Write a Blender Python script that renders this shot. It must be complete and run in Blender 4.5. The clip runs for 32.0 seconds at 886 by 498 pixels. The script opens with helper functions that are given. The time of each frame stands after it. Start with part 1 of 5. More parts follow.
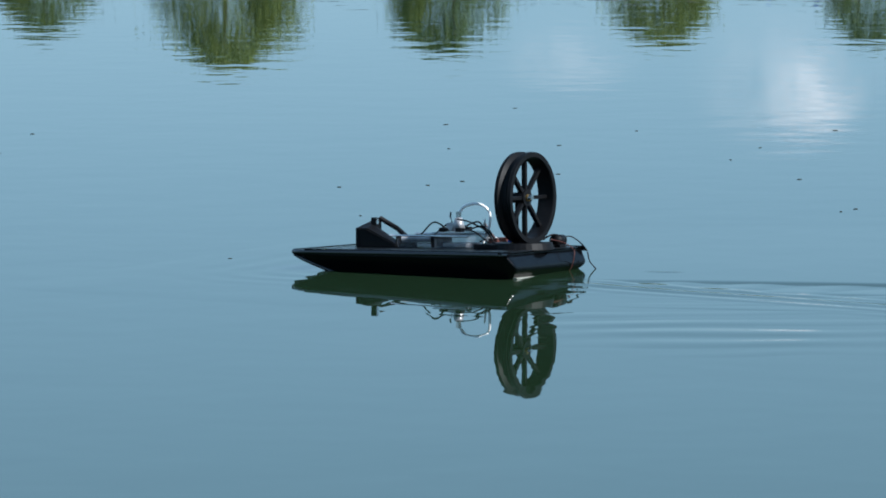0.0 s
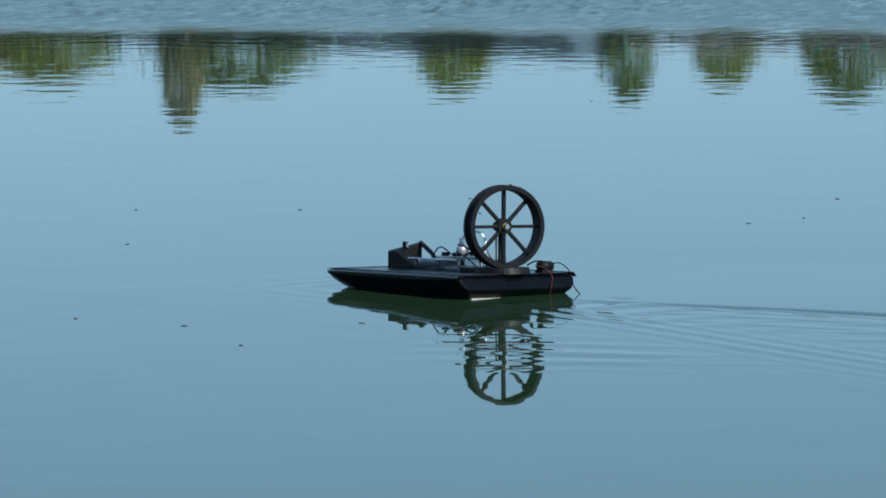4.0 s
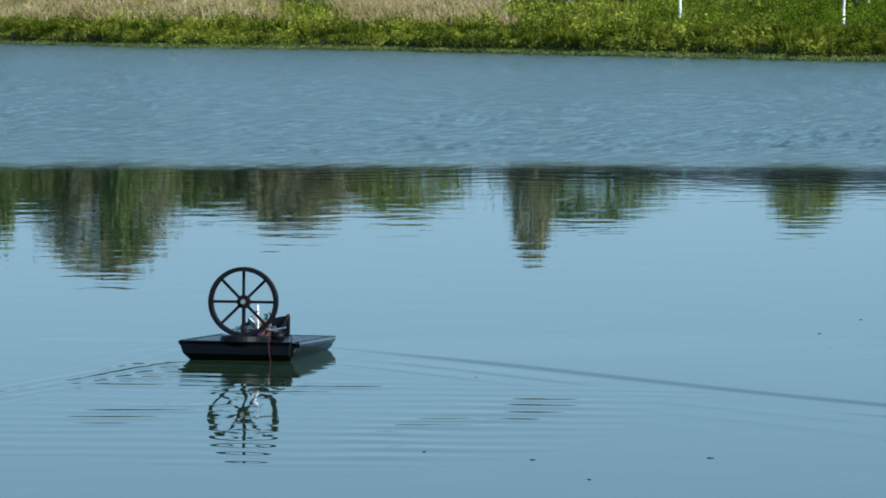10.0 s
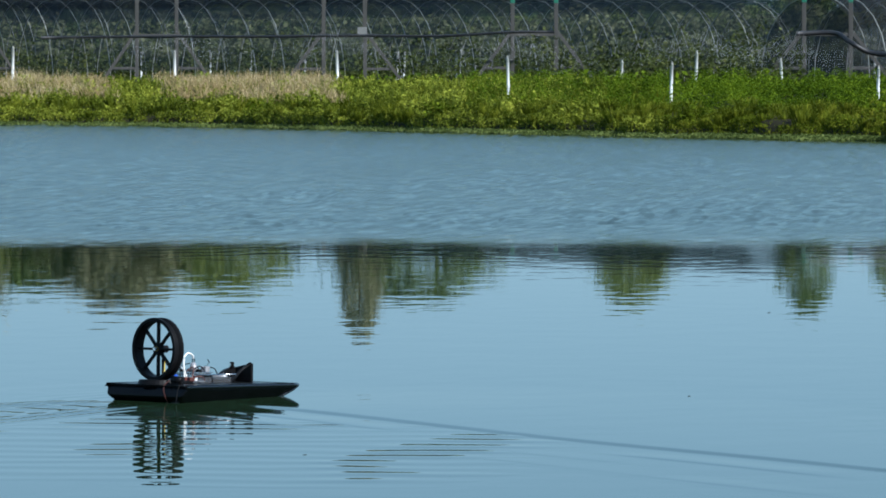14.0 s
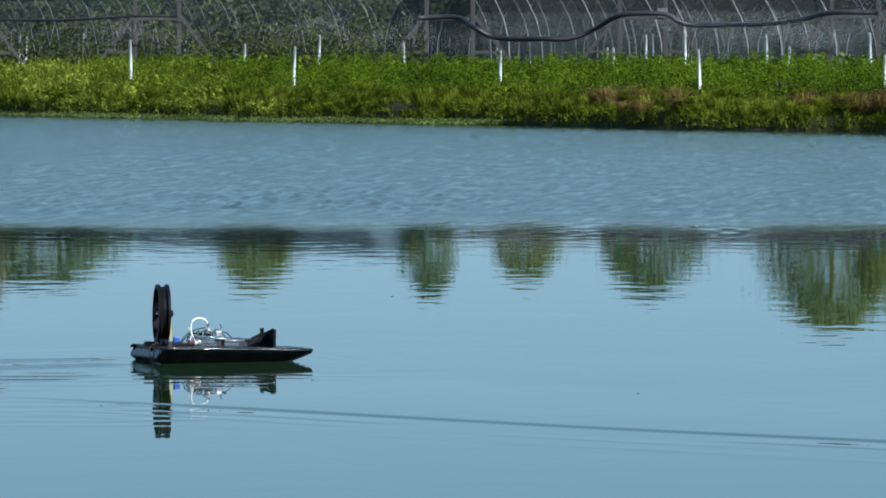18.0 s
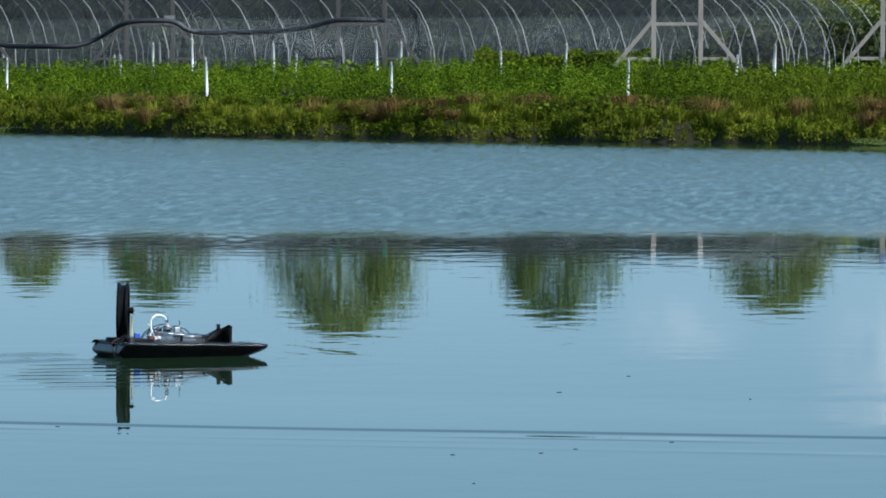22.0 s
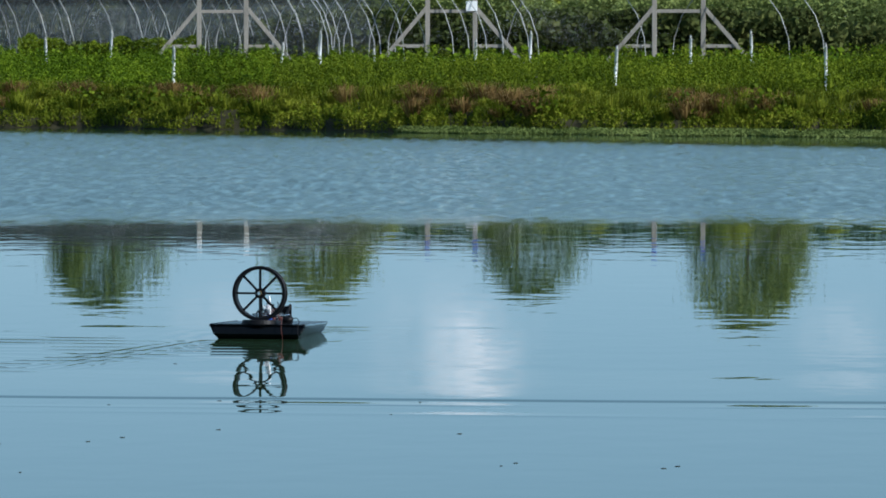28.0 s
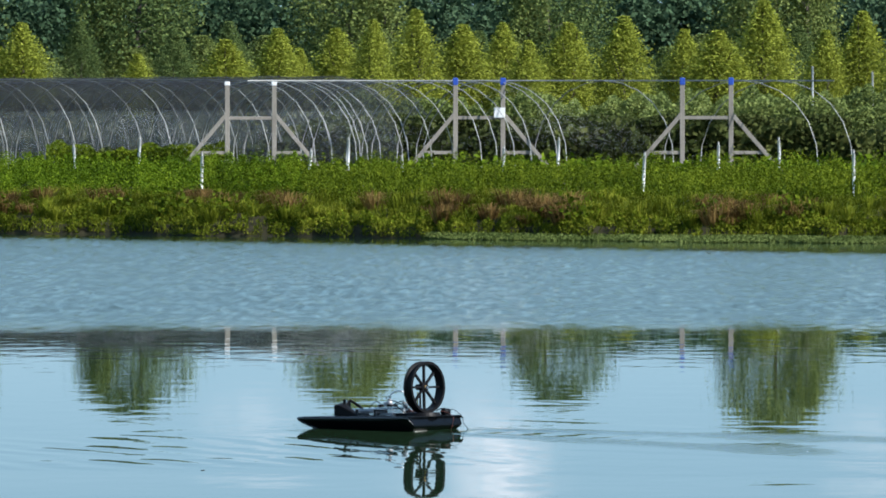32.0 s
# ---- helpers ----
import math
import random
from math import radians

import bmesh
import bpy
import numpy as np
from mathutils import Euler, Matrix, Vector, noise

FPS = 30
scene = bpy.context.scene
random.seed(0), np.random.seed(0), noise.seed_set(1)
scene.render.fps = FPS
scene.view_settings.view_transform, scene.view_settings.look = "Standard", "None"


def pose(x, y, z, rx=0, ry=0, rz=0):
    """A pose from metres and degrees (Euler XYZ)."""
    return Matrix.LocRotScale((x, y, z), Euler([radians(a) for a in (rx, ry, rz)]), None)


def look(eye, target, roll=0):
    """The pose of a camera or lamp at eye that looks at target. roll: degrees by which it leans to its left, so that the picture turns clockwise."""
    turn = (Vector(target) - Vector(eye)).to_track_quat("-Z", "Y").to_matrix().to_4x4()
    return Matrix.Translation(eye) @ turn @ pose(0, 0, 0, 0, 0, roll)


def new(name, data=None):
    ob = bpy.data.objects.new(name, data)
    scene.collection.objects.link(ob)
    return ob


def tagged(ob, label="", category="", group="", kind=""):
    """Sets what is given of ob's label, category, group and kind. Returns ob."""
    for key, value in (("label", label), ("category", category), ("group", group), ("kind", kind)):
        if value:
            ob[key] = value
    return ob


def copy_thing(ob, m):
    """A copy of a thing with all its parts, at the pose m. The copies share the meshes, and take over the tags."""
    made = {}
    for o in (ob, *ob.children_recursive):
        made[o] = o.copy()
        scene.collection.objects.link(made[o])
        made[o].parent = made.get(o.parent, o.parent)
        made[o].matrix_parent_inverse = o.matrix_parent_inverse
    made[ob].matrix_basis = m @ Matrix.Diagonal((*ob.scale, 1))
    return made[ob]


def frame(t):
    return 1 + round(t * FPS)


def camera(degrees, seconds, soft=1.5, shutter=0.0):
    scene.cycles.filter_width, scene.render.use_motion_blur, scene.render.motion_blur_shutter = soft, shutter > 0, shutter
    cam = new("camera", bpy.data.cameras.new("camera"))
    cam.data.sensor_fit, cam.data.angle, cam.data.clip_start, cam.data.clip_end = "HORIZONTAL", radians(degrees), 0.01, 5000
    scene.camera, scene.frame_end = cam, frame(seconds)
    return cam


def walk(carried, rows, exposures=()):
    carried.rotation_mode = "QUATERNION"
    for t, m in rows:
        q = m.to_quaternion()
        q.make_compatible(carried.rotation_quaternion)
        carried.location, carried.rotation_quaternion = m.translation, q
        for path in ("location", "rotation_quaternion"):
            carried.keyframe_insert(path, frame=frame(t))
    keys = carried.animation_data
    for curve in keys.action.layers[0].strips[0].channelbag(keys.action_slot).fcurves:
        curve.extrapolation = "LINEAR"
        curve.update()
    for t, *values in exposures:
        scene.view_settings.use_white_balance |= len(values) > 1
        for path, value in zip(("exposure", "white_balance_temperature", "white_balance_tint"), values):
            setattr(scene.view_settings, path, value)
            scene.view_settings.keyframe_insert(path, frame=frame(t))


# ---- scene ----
EYE = 1.557
cam = camera(9.9567, 32.0, soft=1.8)
# seconds, tilt, turn
PATH = [
    (0.0, 84.9933, 3.5179), (0.5, 85.1822, 4.7871), (1.0, 85.2342, 6.3612), (1.5, 85.2613, 7.9314),
    (2.0, 85.2739, 7.8936), (2.5, 85.3365, 9.0489), (4.5, 86.1443, 13.5989), (5.0, 86.6304, 14.7178),
    (5.5, 86.4588, 15.8759), (6.0, 86.3878, 17.1240), (6.5, 86.5059, 18.2906), (7.0, 86.6354, 18.6545),
    (7.5, 86.7026, 17.8074), (8.0, 86.7801, 17.7765), (8.5, 86.7958, 17.4930), (9.0, 86.9302, 17.1622),
    (9.5, 87.0659, 16.8219), (10.0, 87.2371, 16.5209), (10.5, 87.2674, 16.4546), (11.0, 87.3912, 16.2347),
    (11.5, 87.6145, 16.2881), (12.0, 87.6238, 16.2066), (12.5, 87.3172, 16.2223), (13.0, 87.8102, 15.7571),
    (13.5, 87.9996, 15.3916), (14.0, 88.1056, 14.5877), (14.5, 88.2002, 14.0648), (16.5, 88.1367, 11.7314),
    (17.0, 88.1362, 11.1794), (17.5, 88.0943, 10.7532), (18.0, 87.9276, 10.3436), (18.5, 87.6439, 9.9823),
    (19.0, 87.6954, 8.9358), (19.5, 87.8504, 8.1024), (20.0, 88.0036, 7.4150), (20.5, 88.0791, 6.2242),
    (21.0, 88.0919, 5.4481), (21.5, 88.0510, 5.2112), (22.0, 88.0097, 4.7980), (22.5, 88.0186, 4.1736),
    (23.0, 87.9842, 3.5635), (23.5, 87.8427, 3.1157), (24.0, 87.8427, 2.5938), (24.5, 87.8566, 1.9889),
    (25.0, 87.7024, 1.5652), (25.5, 87.4906, 1.4013), (26.0, 87.3877, 0.9223), (26.5, 87.5475, 0.2224),
    (28.5, 87.9133, -0.6015), (29.0, 87.9725, -0.9951), (29.5, 88.0712, -0.8156), (30.0, 88.2080, -0.6927),
    (30.5, 88.3231, -0.7435), (31.0, 88.7102, -0.3363), (31.5, 89.0102, -0.1529), (32.0, 89.0680, 0.0),
]
walk(cam, [(t, pose(0, 0, EYE, tilt, 0, turn)) for t, tilt, turn in PATH], exposures=[(0.0, 0.30, 5750, 8), (2.5, 0.29, 5750, 8), (7.0, 0.23, 5700, 8), (26.5, 0.22, 5700, 8), (29.0, 0.25, 5800, 9), (30.5, 0.27, 5900, 10), (31.0, 0.34, 5950, 10), (32.0, 0.56, 6000, 11)])

# ---- light ----
SUN_AZ, SUN_EL = 118.0, 36.0  # degrees clockwise from the way ahead, and above the horizon
world = bpy.data.worlds.new("sky")
scene.world = world
world.use_nodes = True
wn, wl = world.node_tree.nodes, world.node_tree.links
sky = wn.new("ShaderNodeTexSky")
sky.sky_type, sky.sun_disc = "NISHITA", False
sky.sun_elevation, sky.sun_rotation = radians(SUN_EL), radians(SUN_AZ)
sky.air_density, sky.dust_density, sky.ozone_density = 1.0, 0.0, 3.0
wn["Background"].inputs["Strength"].default_value = 0.09
haze = wn.new("ShaderNodeMixRGB")  # haze, thickest towards the horizon
way_up = wn.new("ShaderNodeSeparateXYZ")
wl.new(wn.new("ShaderNodeTexCoord").outputs["Generated"], way_up.inputs[0])
thick = wn.new("ShaderNodeMapRange")
for key, value in (("From Min", 0.10), ("From Max", 0.45), ("To Min", 0.82), ("To Max", 0.30)):
    thick.inputs[key].default_value = value
wl.new(way_up.outputs["Z"], thick.inputs["Value"])
wl.new(thick.outputs["Result"], haze.inputs["Fac"])
haze.inputs["Color2"].default_value = (3.0, 4.95, 6.25, 1)
wl.new(sky.outputs["Color"], haze.inputs["Color1"])
wl.new(haze.outputs["Color"], wn["Background"].inputs["Color"])
sun_data = bpy.data.lights.new("sun", "SUN")
sun_data.energy, sun_data.angle, sun_data.color = 5.4, radians(0.53), (1.0, 0.95, 0.87)
sun = new("sun", sun_data)
sun_dir = Vector((math.sin(radians(SUN_AZ)) * math.cos(radians(SUN_EL)), math.cos(radians(SUN_AZ)) * math.cos(radians(SUN_EL)), math.sin(radians(SUN_EL))))
sun.matrix_world = look(sun_dir * 100, (0, 0, 0))
# seconds, place, heading clockwise from the way ahead
BOAT = [
    (0.0, -0.757, 16.810, -64.2),
    (1.0, -1.534, 17.011, -62.2),
    (2.0, -2.344, 17.502, -61.1),
    (5.0, -4.486, 18.381, -42.1),
    (7.0, -5.713, 19.176, -28.5),
    (9.0, -6.775, 20.435, -14.2),
    (11.0, -7.425, 21.665, 2.7),
    (13.0, -7.627, 22.965, 16.7),
    (17.0, -6.718, 25.294, 53.1),
    (20.0, -5.171, 27.154, 64.5),
    (23.0, -3.548, 27.722, 61.7),
    (26.0, -1.947, 28.268, 44.3),
    (29.0, -0.410, 28.597, -12.6),
    (30.0, -0.085, 29.011, -31.5),
    (31.0, 0.009, 29.396, -43.1),
    (32.0, -0.107, 30.000, -54.6),
]

# ---- materials ----
def nodes_of(name):
    m = bpy.data.materials.new(name)
    m.use_nodes = True
    nt = m.node_tree
    return m, nt.nodes, nt.links, nt.nodes["Principled BSDF"]


def ramp(nodes, links, fac, stops):
    r = nodes.new("ShaderNodeValToRGB")
    el = r.color_ramp.elements
    while len(el) < len(stops):
        el.new(0.5)
    for e, (p, c) in zip(el, stops):
        e.position, e.color = p, (*c, 1)
    links.new(fac, r.inputs["Fac"])
    return r.outputs["Color"]


def noise_tex(nodes, links, scale, detail=4.0, stretch=None, coords="Object"):
    n = nodes.new("ShaderNodeTexNoise")
    n.inputs["Scale"].default_value, n.inputs["Detail"].default_value = scale, detail
    tc = nodes.new("ShaderNodeTexCoord")
    out = tc.outputs[coords]
    if stretch:
        mp = nodes.new("ShaderNodeMapping")
        mp.inputs["Scale"].default_value = stretch
        links.new(out, mp.inputs["Vector"])
        out = mp.outputs["Vector"]
    links.new(out, n.inputs["Vector"])
    return n.outputs["Fac"]


def surface(name, dark, light, rough=0.6, metal=0.0, scale=8.0, bump=0.0, stretch=None, rough_var=0.12, coat=0.0):
    """A painted, wooden, metal or plastic surface: two scales of mottling, worn gloss and fine relief."""
    m, nodes, links, b = nodes_of(name)
    f = noise_tex(nodes, links, scale, 5, stretch)
    g = noise_tex(nodes, links, scale * 7.3, 3, stretch)
    mix = nodes.new("ShaderNodeMath")
    mix.operation = "MULTIPLY_ADD"
    mix.inputs[1].default_value, mix.inputs[2].default_value = 0.45, 0.0
    links.new(g, mix.inputs[0])
    add = nodes.new("ShaderNodeMath")
    add.operation = "MULTIPLY_ADD"
    add.inputs[1].default_value = 0.6
    links.new(f, add.inputs[0])
    links.new(mix.outputs[0], add.inputs[2])
    links.new(ramp(nodes, links, add.outputs[0], [(0.3, dark), (0.72, light)]), b.inputs["Base Color"])
    rr = nodes.new("ShaderNodeMapRange")
    rr.inputs["To Min"].default_value, rr.inputs["To Max"].default_value = max(rough - rough_var, 0.02), rough + rough_var
    links.new(f, rr.inputs["Value"])
    links.new(rr.outputs["Result"], b.inputs["Roughness"])
    b.inputs["Metallic"].default_value = metal
    b.inputs["Coat Weight"].default_value = coat
    if bump:
        bp = nodes.new("ShaderNodeBump")
        bp.inputs["Distance"].default_value, bp.inputs["Strength"].default_value = bump, 0.6
        links.new(g, bp.inputs["Height"])
        links.new(bp.outputs["Normal"], b.inputs["Normal"])
    return m


def foliage(name, stops, through_light=0.3, patch=0.25, rough=0.65):
    """Leaves and blades: each one its own tone, with slow patches across the stand; some light goes through."""
    m, nodes, links, b = nodes_of(name)
    geo = nodes.new("ShaderNodeNewGeometry")
    n = noise_tex(nodes, links, patch, 3)
    a = nodes.new("ShaderNodeMath")
    a.operation = "MULTIPLY_ADD"
    a.inputs[1].default_value = 0.5
    links.new(geo.outputs["Random Per Island"], a.inputs[0])
    s = nodes.new("ShaderNodeMath")
    s.operation = "MULTIPLY_ADD"
    s.inputs[1].default_value = 1.2
    s.inputs[2].default_value = -0.35
    links.new(n, s.inputs[0])
    links.new(s.outputs[0], a.inputs[2])
    col = ramp(nodes, links, a.outputs[0], stops)
    links.new(col, b.inputs["Base Color"])
    b.inputs["Roughness"].default_value = rough
    b.inputs["Specular IOR Level"].default_value = 0.05
    t = nodes.new("ShaderNodeBsdfTranslucent")
    links.new(col, t.inputs["Color"])
    mx = nodes.new("ShaderNodeMixShader")
    mx.inputs["Fac"].default_value = through_light
    links.new(b.outputs[0], mx.inputs[1])
    links.new(t.outputs[0], mx.inputs[2])
    links.new(mx.outputs[0], nodes["Material Output"].inputs["Surface"])
    return m


def water_material():
    m, nodes, links, b = nodes_of("pond_water")
    b.inputs["IOR"].default_value = 1.333
    big = noise_tex(nodes, links, 0.05, 2)
    links.new(ramp(nodes, links, big, [(0.3, WATER_DARK), (0.7, WATER_LIGHT)]), b.inputs["Base Color"])
    geo = nodes.new("ShaderNodeNewGeometry")
    sep = nodes.new("ShaderNodeSeparateXYZ")
    links.new(geo.outputs["Position"], sep.inputs[0])
    # distance from the near bank; a breeze ruffles the far half of the pond
    dist = nodes.new("ShaderNodeVectorMath")
    dist.operation = "LENGTH"
    links.new(geo.outputs["Position"], dist.inputs[0])
    edge = noise_tex(nodes, links, 0.09, 3)
    edge2 = noise_tex(nodes, links, 1.2, 3, (0.35, 1.0, 1.0))
    e1 = nodes.new("ShaderNodeMath")
    e1.operation = "MULTIPLY_ADD"
    e1.inputs[1].default_value = 3.0
    links.new(edge, e1.inputs[0])
    links.new(dist.outputs["Value"], e1.inputs[2])
    e2 = nodes.new("ShaderNodeMath")
    e2.operation = "MULTIPLY_ADD"
    e2.inputs[1].default_value = 2.0
    links.new(edge2, e2.inputs[0])
    links.new(e1.outputs[0], e2.inputs[2])
    mask = nodes.new("ShaderNodeMapRange")
    mask.interpolation_type = "SMOOTHSTEP"
    for key, value in (("From Min", 50.0), ("From Max", 56.5), ("To Min", 0.0), ("To Max", 1.0)):
        mask.inputs[key].default_value = value
    links.new(e2.outputs[0], mask.inputs["Value"])
    # calm swell
    calm = nodes.new("ShaderNodeBump")
    calm.inputs["Strength"].default_value, calm.inputs["Distance"].default_value = 1.0, 0.0013
    links.new(noise_tex(nodes, links, 1.5, 2, (1.5, 1.15, 1.0)), calm.inputs["Height"])
    # wind ripples
    streak = noise_tex(nodes, links, 1.0, 3, (3.6, 1.1, 1.0))
    fine0 = noise_tex(nodes, links, 1.0, 3, (10.0, 1.6, 1.0))
    fines = nodes.new("ShaderNodeMath")
    fines.operation = "MULTIPLY"
    fines.inputs[1].default_value = 0.35
    links.new(fine0, fines.inputs[0])
    fine = fines.outputs[0]
    soft = nodes.new("ShaderNodeMapRange")
    soft.interpolation_type = "SMOOTHSTEP"
    for key, value in (("From Min", 48.6), ("From Max", 55.0), ("To Min", 0.0), ("To Max", 1.0)):
        soft.inputs[key].default_value = value
    links.new(e2.outputs[0], soft.inputs["Value"])
    mul = nodes.new("ShaderNodeMath")
    mul.operation = "MULTIPLY"
    links.new(mask.outputs["Result"], mul.inputs[0])
    # stronger and weaker gusts, and a lee under the far bank
    gust = nodes.new("ShaderNodeMapRange")
    gust.inputs["From Min"].default_value, gust.inputs["From Max"].default_value = 0.3, 0.7
    gust.inputs["To Min"].default_value, gust.inputs["To Max"].default_value = 0.3, 0.7
    links.new(noise_tex(nodes, links, 1.0, 2, (0.22, 0.06, 1.0)), gust.inputs["Value"])
    near = []
    for vec in ((0.0117, 0.00956, 0.0), (0.0155, 0.0091, 0.0)):
        dot = nodes.new("ShaderNodeVectorMath")
        dot.operation = "DOT_PRODUCT"
        dot.inputs[1].default_value = vec
        links.new(geo.outputs["Position"], dot.inputs[0])
        near.append(dot.outputs["Value"])
    most = nodes.new("ShaderNodeMath")
    most.operation = "MAXIMUM"
    links.new(near[0], most.inputs[0])
    links.new(near[1], most.inputs[1])
    lee = nodes.new("ShaderNodeMapRange")
    lee.interpolation_type = "SMOOTHSTEP"
    for key, value in (("From Min", 0.91), ("From Max", 0.99), ("To Min", 1.0), ("To Max", 0.22)):
        lee.inputs[key].default_value = value
    links.new(most.outputs[0], lee.inputs["Value"])
    both = nodes.new("ShaderNodeMath")
    both.operation = "MULTIPLY"
    links.new(gust.outputs["Result"], both.inputs[0])
    links.new(lee.outputs["Result"], both.inputs[1])
    links.new(both.outputs[0], mul.inputs[1])
    rip = nodes.new("ShaderNodeBump")
    rip.inputs["Distance"].default_value = RIPPLE
    links.new(mul.outputs[0], rip.inputs["Strength"])
    ad = nodes.new("ShaderNodeMath")
    ad.operation = "ADD"
    links.new(streak, ad.inputs[0])
    links.new(fine, ad.inputs[1])
    links.new(ad.outputs[0], rip.inputs["Height"])
    links.new(calm.outputs["Normal"], rip.inputs["Normal"])
    links.new(rip.outputs["Normal"], b.inputs["Normal"])
    rr = nodes.new("ShaderNodeMapRange")
    rr.inputs["To Min"].default_value, rr.inputs["To Max"].default_value = 0.012, RUFFLED
    gloss = nodes.new("ShaderNodeMath")
    gloss.operation = "MULTIPLY"
    links.new(soft.outputs["Result"], gloss.inputs[0])
    links.new(lee.outputs["Result"], gloss.inputs[1])
    # cat's paws: short streaks of rougher and smoother water
    paws = nodes.new("ShaderNodeMapRange")
    for key, value in (("From Min", 0.36), ("From Max", 0.64), ("To Min", 0.55), ("To Max", 1.15)):
        paws.inputs[key].default_value = value
    links.new(noise_tex(nodes, links, 1.0, 3, (6.0, 0.8, 1.0)), paws.inputs["Value"])
    rough = nodes.new("ShaderNodeMath")
    rough.operation = "MULTIPLY"
    links.new(gloss.outputs[0], rough.inputs[0])
    links.new(paws.outputs["Result"], rough.inputs[1])
    links.new(rough.outputs[0], rr.inputs["Value"])
    links.new(rr.outputs["Result"], b.inputs["Roughness"])
    return m


WATER_DARK, WATER_LIGHT = (0.015, 0.034, 0.015), (0.020, 0.041, 0.020)
RIPPLE, RUFFLED = 0.03, 0.23
WATER = water_material()
SOIL = surface("bank_soil", (0.014, 0.013, 0.007), (0.042, 0.038, 0.02), 0.9, scale=0.8, bump=0.02)
SOIL.node_tree.nodes["Principled BSDF"].inputs["Specular IOR Level"].default_value = 0.1
MAT = foliage("floating_mat", [(0.1, (0.06, 0.085, 0.02)), (0.5, (0.13, 0.17, 0.045)), (0.9, (0.22, 0.26, 0.08))], 0.3, 0.5)
CROP = foliage("leafy_crop", [(0.1, (0.01408, 0.03067, 0.001938)), (0.5, (0.07539, 0.1278, 0.004844)), (0.9, (0.2011, 0.2759, 0.01356))], 0.28, 0.5)
HERB = foliage("tall_herb", [(0.1, (0.01778, 0.03375, 0.001977)), (0.5, (0.07558, 0.1107, 0.004943)), (0.9, (0.2045, 0.2484, 0.01582))], 0.28, 0.5)
GRASS = foliage("bank_grass", [(0.1, (0.03998, 0.05788, 0.004055)), (0.5, (0.1249, 0.154, 0.01014)), (0.9, (0.2599, 0.2707, 0.02704))], 0.3, 0.5)
DRY = foliage("dry_grass", [(0.1, (0.276, 0.1921, 0.0825)), (0.5, (0.483, 0.3729, 0.187)), (0.9, (0.69, 0.565, 0.352))], 0.35, 0.25)
LUSH = foliage("lush_weeds", [(0.1, (0.04375, 0.065, 0.0078)), (0.5, (0.1875, 0.225, 0.0234)), (0.9, (0.425, 0.45, 0.0585))], 0.3, 0.5)
RUST = foliage("rusty_sedge", [(0.1, (0.06, 0.036, 0.012)), (0.5, (0.17, 0.105, 0.034)), (0.9, (0.29, 0.21, 0.075))], 0.3, 0.5)
NURSERY = foliage("nursery_shrubs", [(0.1, (0.0225, 0.0315, 0.009)), (0.5, (0.05625, 0.0735, 0.0195)), (0.9, (0.12, 0.1312, 0.0375))], 0.3, 0.4)
FAR_SHRUB = foliage("far_shrubs", [(0.1, (0.06, 0.07, 0.036)), (0.5, (0.14, 0.155, 0.075)), (0.9, (0.25, 0.26, 0.14))], 0.3, 0.4)
YELLOW = foliage("young_poplar_leaves", [(0.1, (0.1042, 0.1327, 0.02016)), (0.5, (0.2916, 0.3288, 0.04368)), (0.9, (0.4583, 0.496, 0.084))], 0.35, 0.12)
# dark and olive greens are lightened and blued in colour to imitate haze
DARKLEAF = foliage("dark_leaves", [(0.1, (0.04213, 0.0702, 0.02795)), (0.5, (0.1053, 0.1544, 0.04658)), (0.9, (0.2238, 0.2668, 0.08151))], 0.3, 0.08)
MIDLEAF = foliage("olive_leaves", [(0.1, (0.07373, 0.105, 0.03091)), (0.5, (0.1721, 0.2165, 0.0574)), (0.9, (0.295, 0.3411, 0.1104))], 0.3, 0.08)
# blue mixed into the far woods' green stands for haze over the distance
HAZE_LEAF = foliage("haze_tinted_leaves", [(0.1, (0.0286, 0.0546, 0.0286)), (0.5, (0.0546, 0.0975, 0.0494)), (0.9, (0.091, 0.143, 0.0715))], 0.2, 0.02)
PALE = foliage("pale_thin_leaves", [(0.1, (0.1, 0.1125, 0.0625)), (0.5, (0.2125, 0.2188, 0.125)), (0.9, (0.375, 0.3625, 0.225))], 0.3, 0.08)
BARK = surface("bark", (0.05, 0.04, 0.03), (0.13, 0.11, 0.085), 0.9, scale=2.0, bump=0.02)
TIMBER = surface("weathered_timber", (0.17, 0.15, 0.12), (0.36, 0.33, 0.28), 0.85, scale=1.6, bump=0.004, stretch=(6, 6, 0.6))
TIMBER_DARK = surface("old_dark_timber", (0.03, 0.029, 0.027), (0.085, 0.082, 0.075), 0.85, scale=1.6, bump=0.004, stretch=(6, 6, 0.6))
PIPE = surface("galvanised_pipe", (0.27, 0.27, 0.25), (0.46, 0.46, 0.43), 0.55, 0.3, scale=3.0)
PIPE_DULL = surface("dull_pipe", (0.12, 0.12, 0.115), (0.24, 0.24, 0.23), 0.6, 0.3, scale=3.0)
PLASTIC = surface("white_plastic", (0.80, 0.80, 0.78), (0.90, 0.90, 0.88), 0.5, scale=5.0)
BLUE_CAP = surface("blue_tape", (0.02, 0.06, 0.32), (0.03, 0.09, 0.45), 0.5, scale=5.0)
GREEN_CAP = surface("green_tape", (0.01, 0.10, 0.06), (0.02, 0.16, 0.10), 0.5, scale=5.0)
HOSE = surface("black_hose", (0.008, 0.008, 0.010), (0.03, 0.03, 0.032), 0.5, scale=4.0)
LEAF_BIT = surface("wet_leaf", (0.006, 0.008, 0.004), (0.022, 0.025, 0.010), 0.5, scale=30.0)
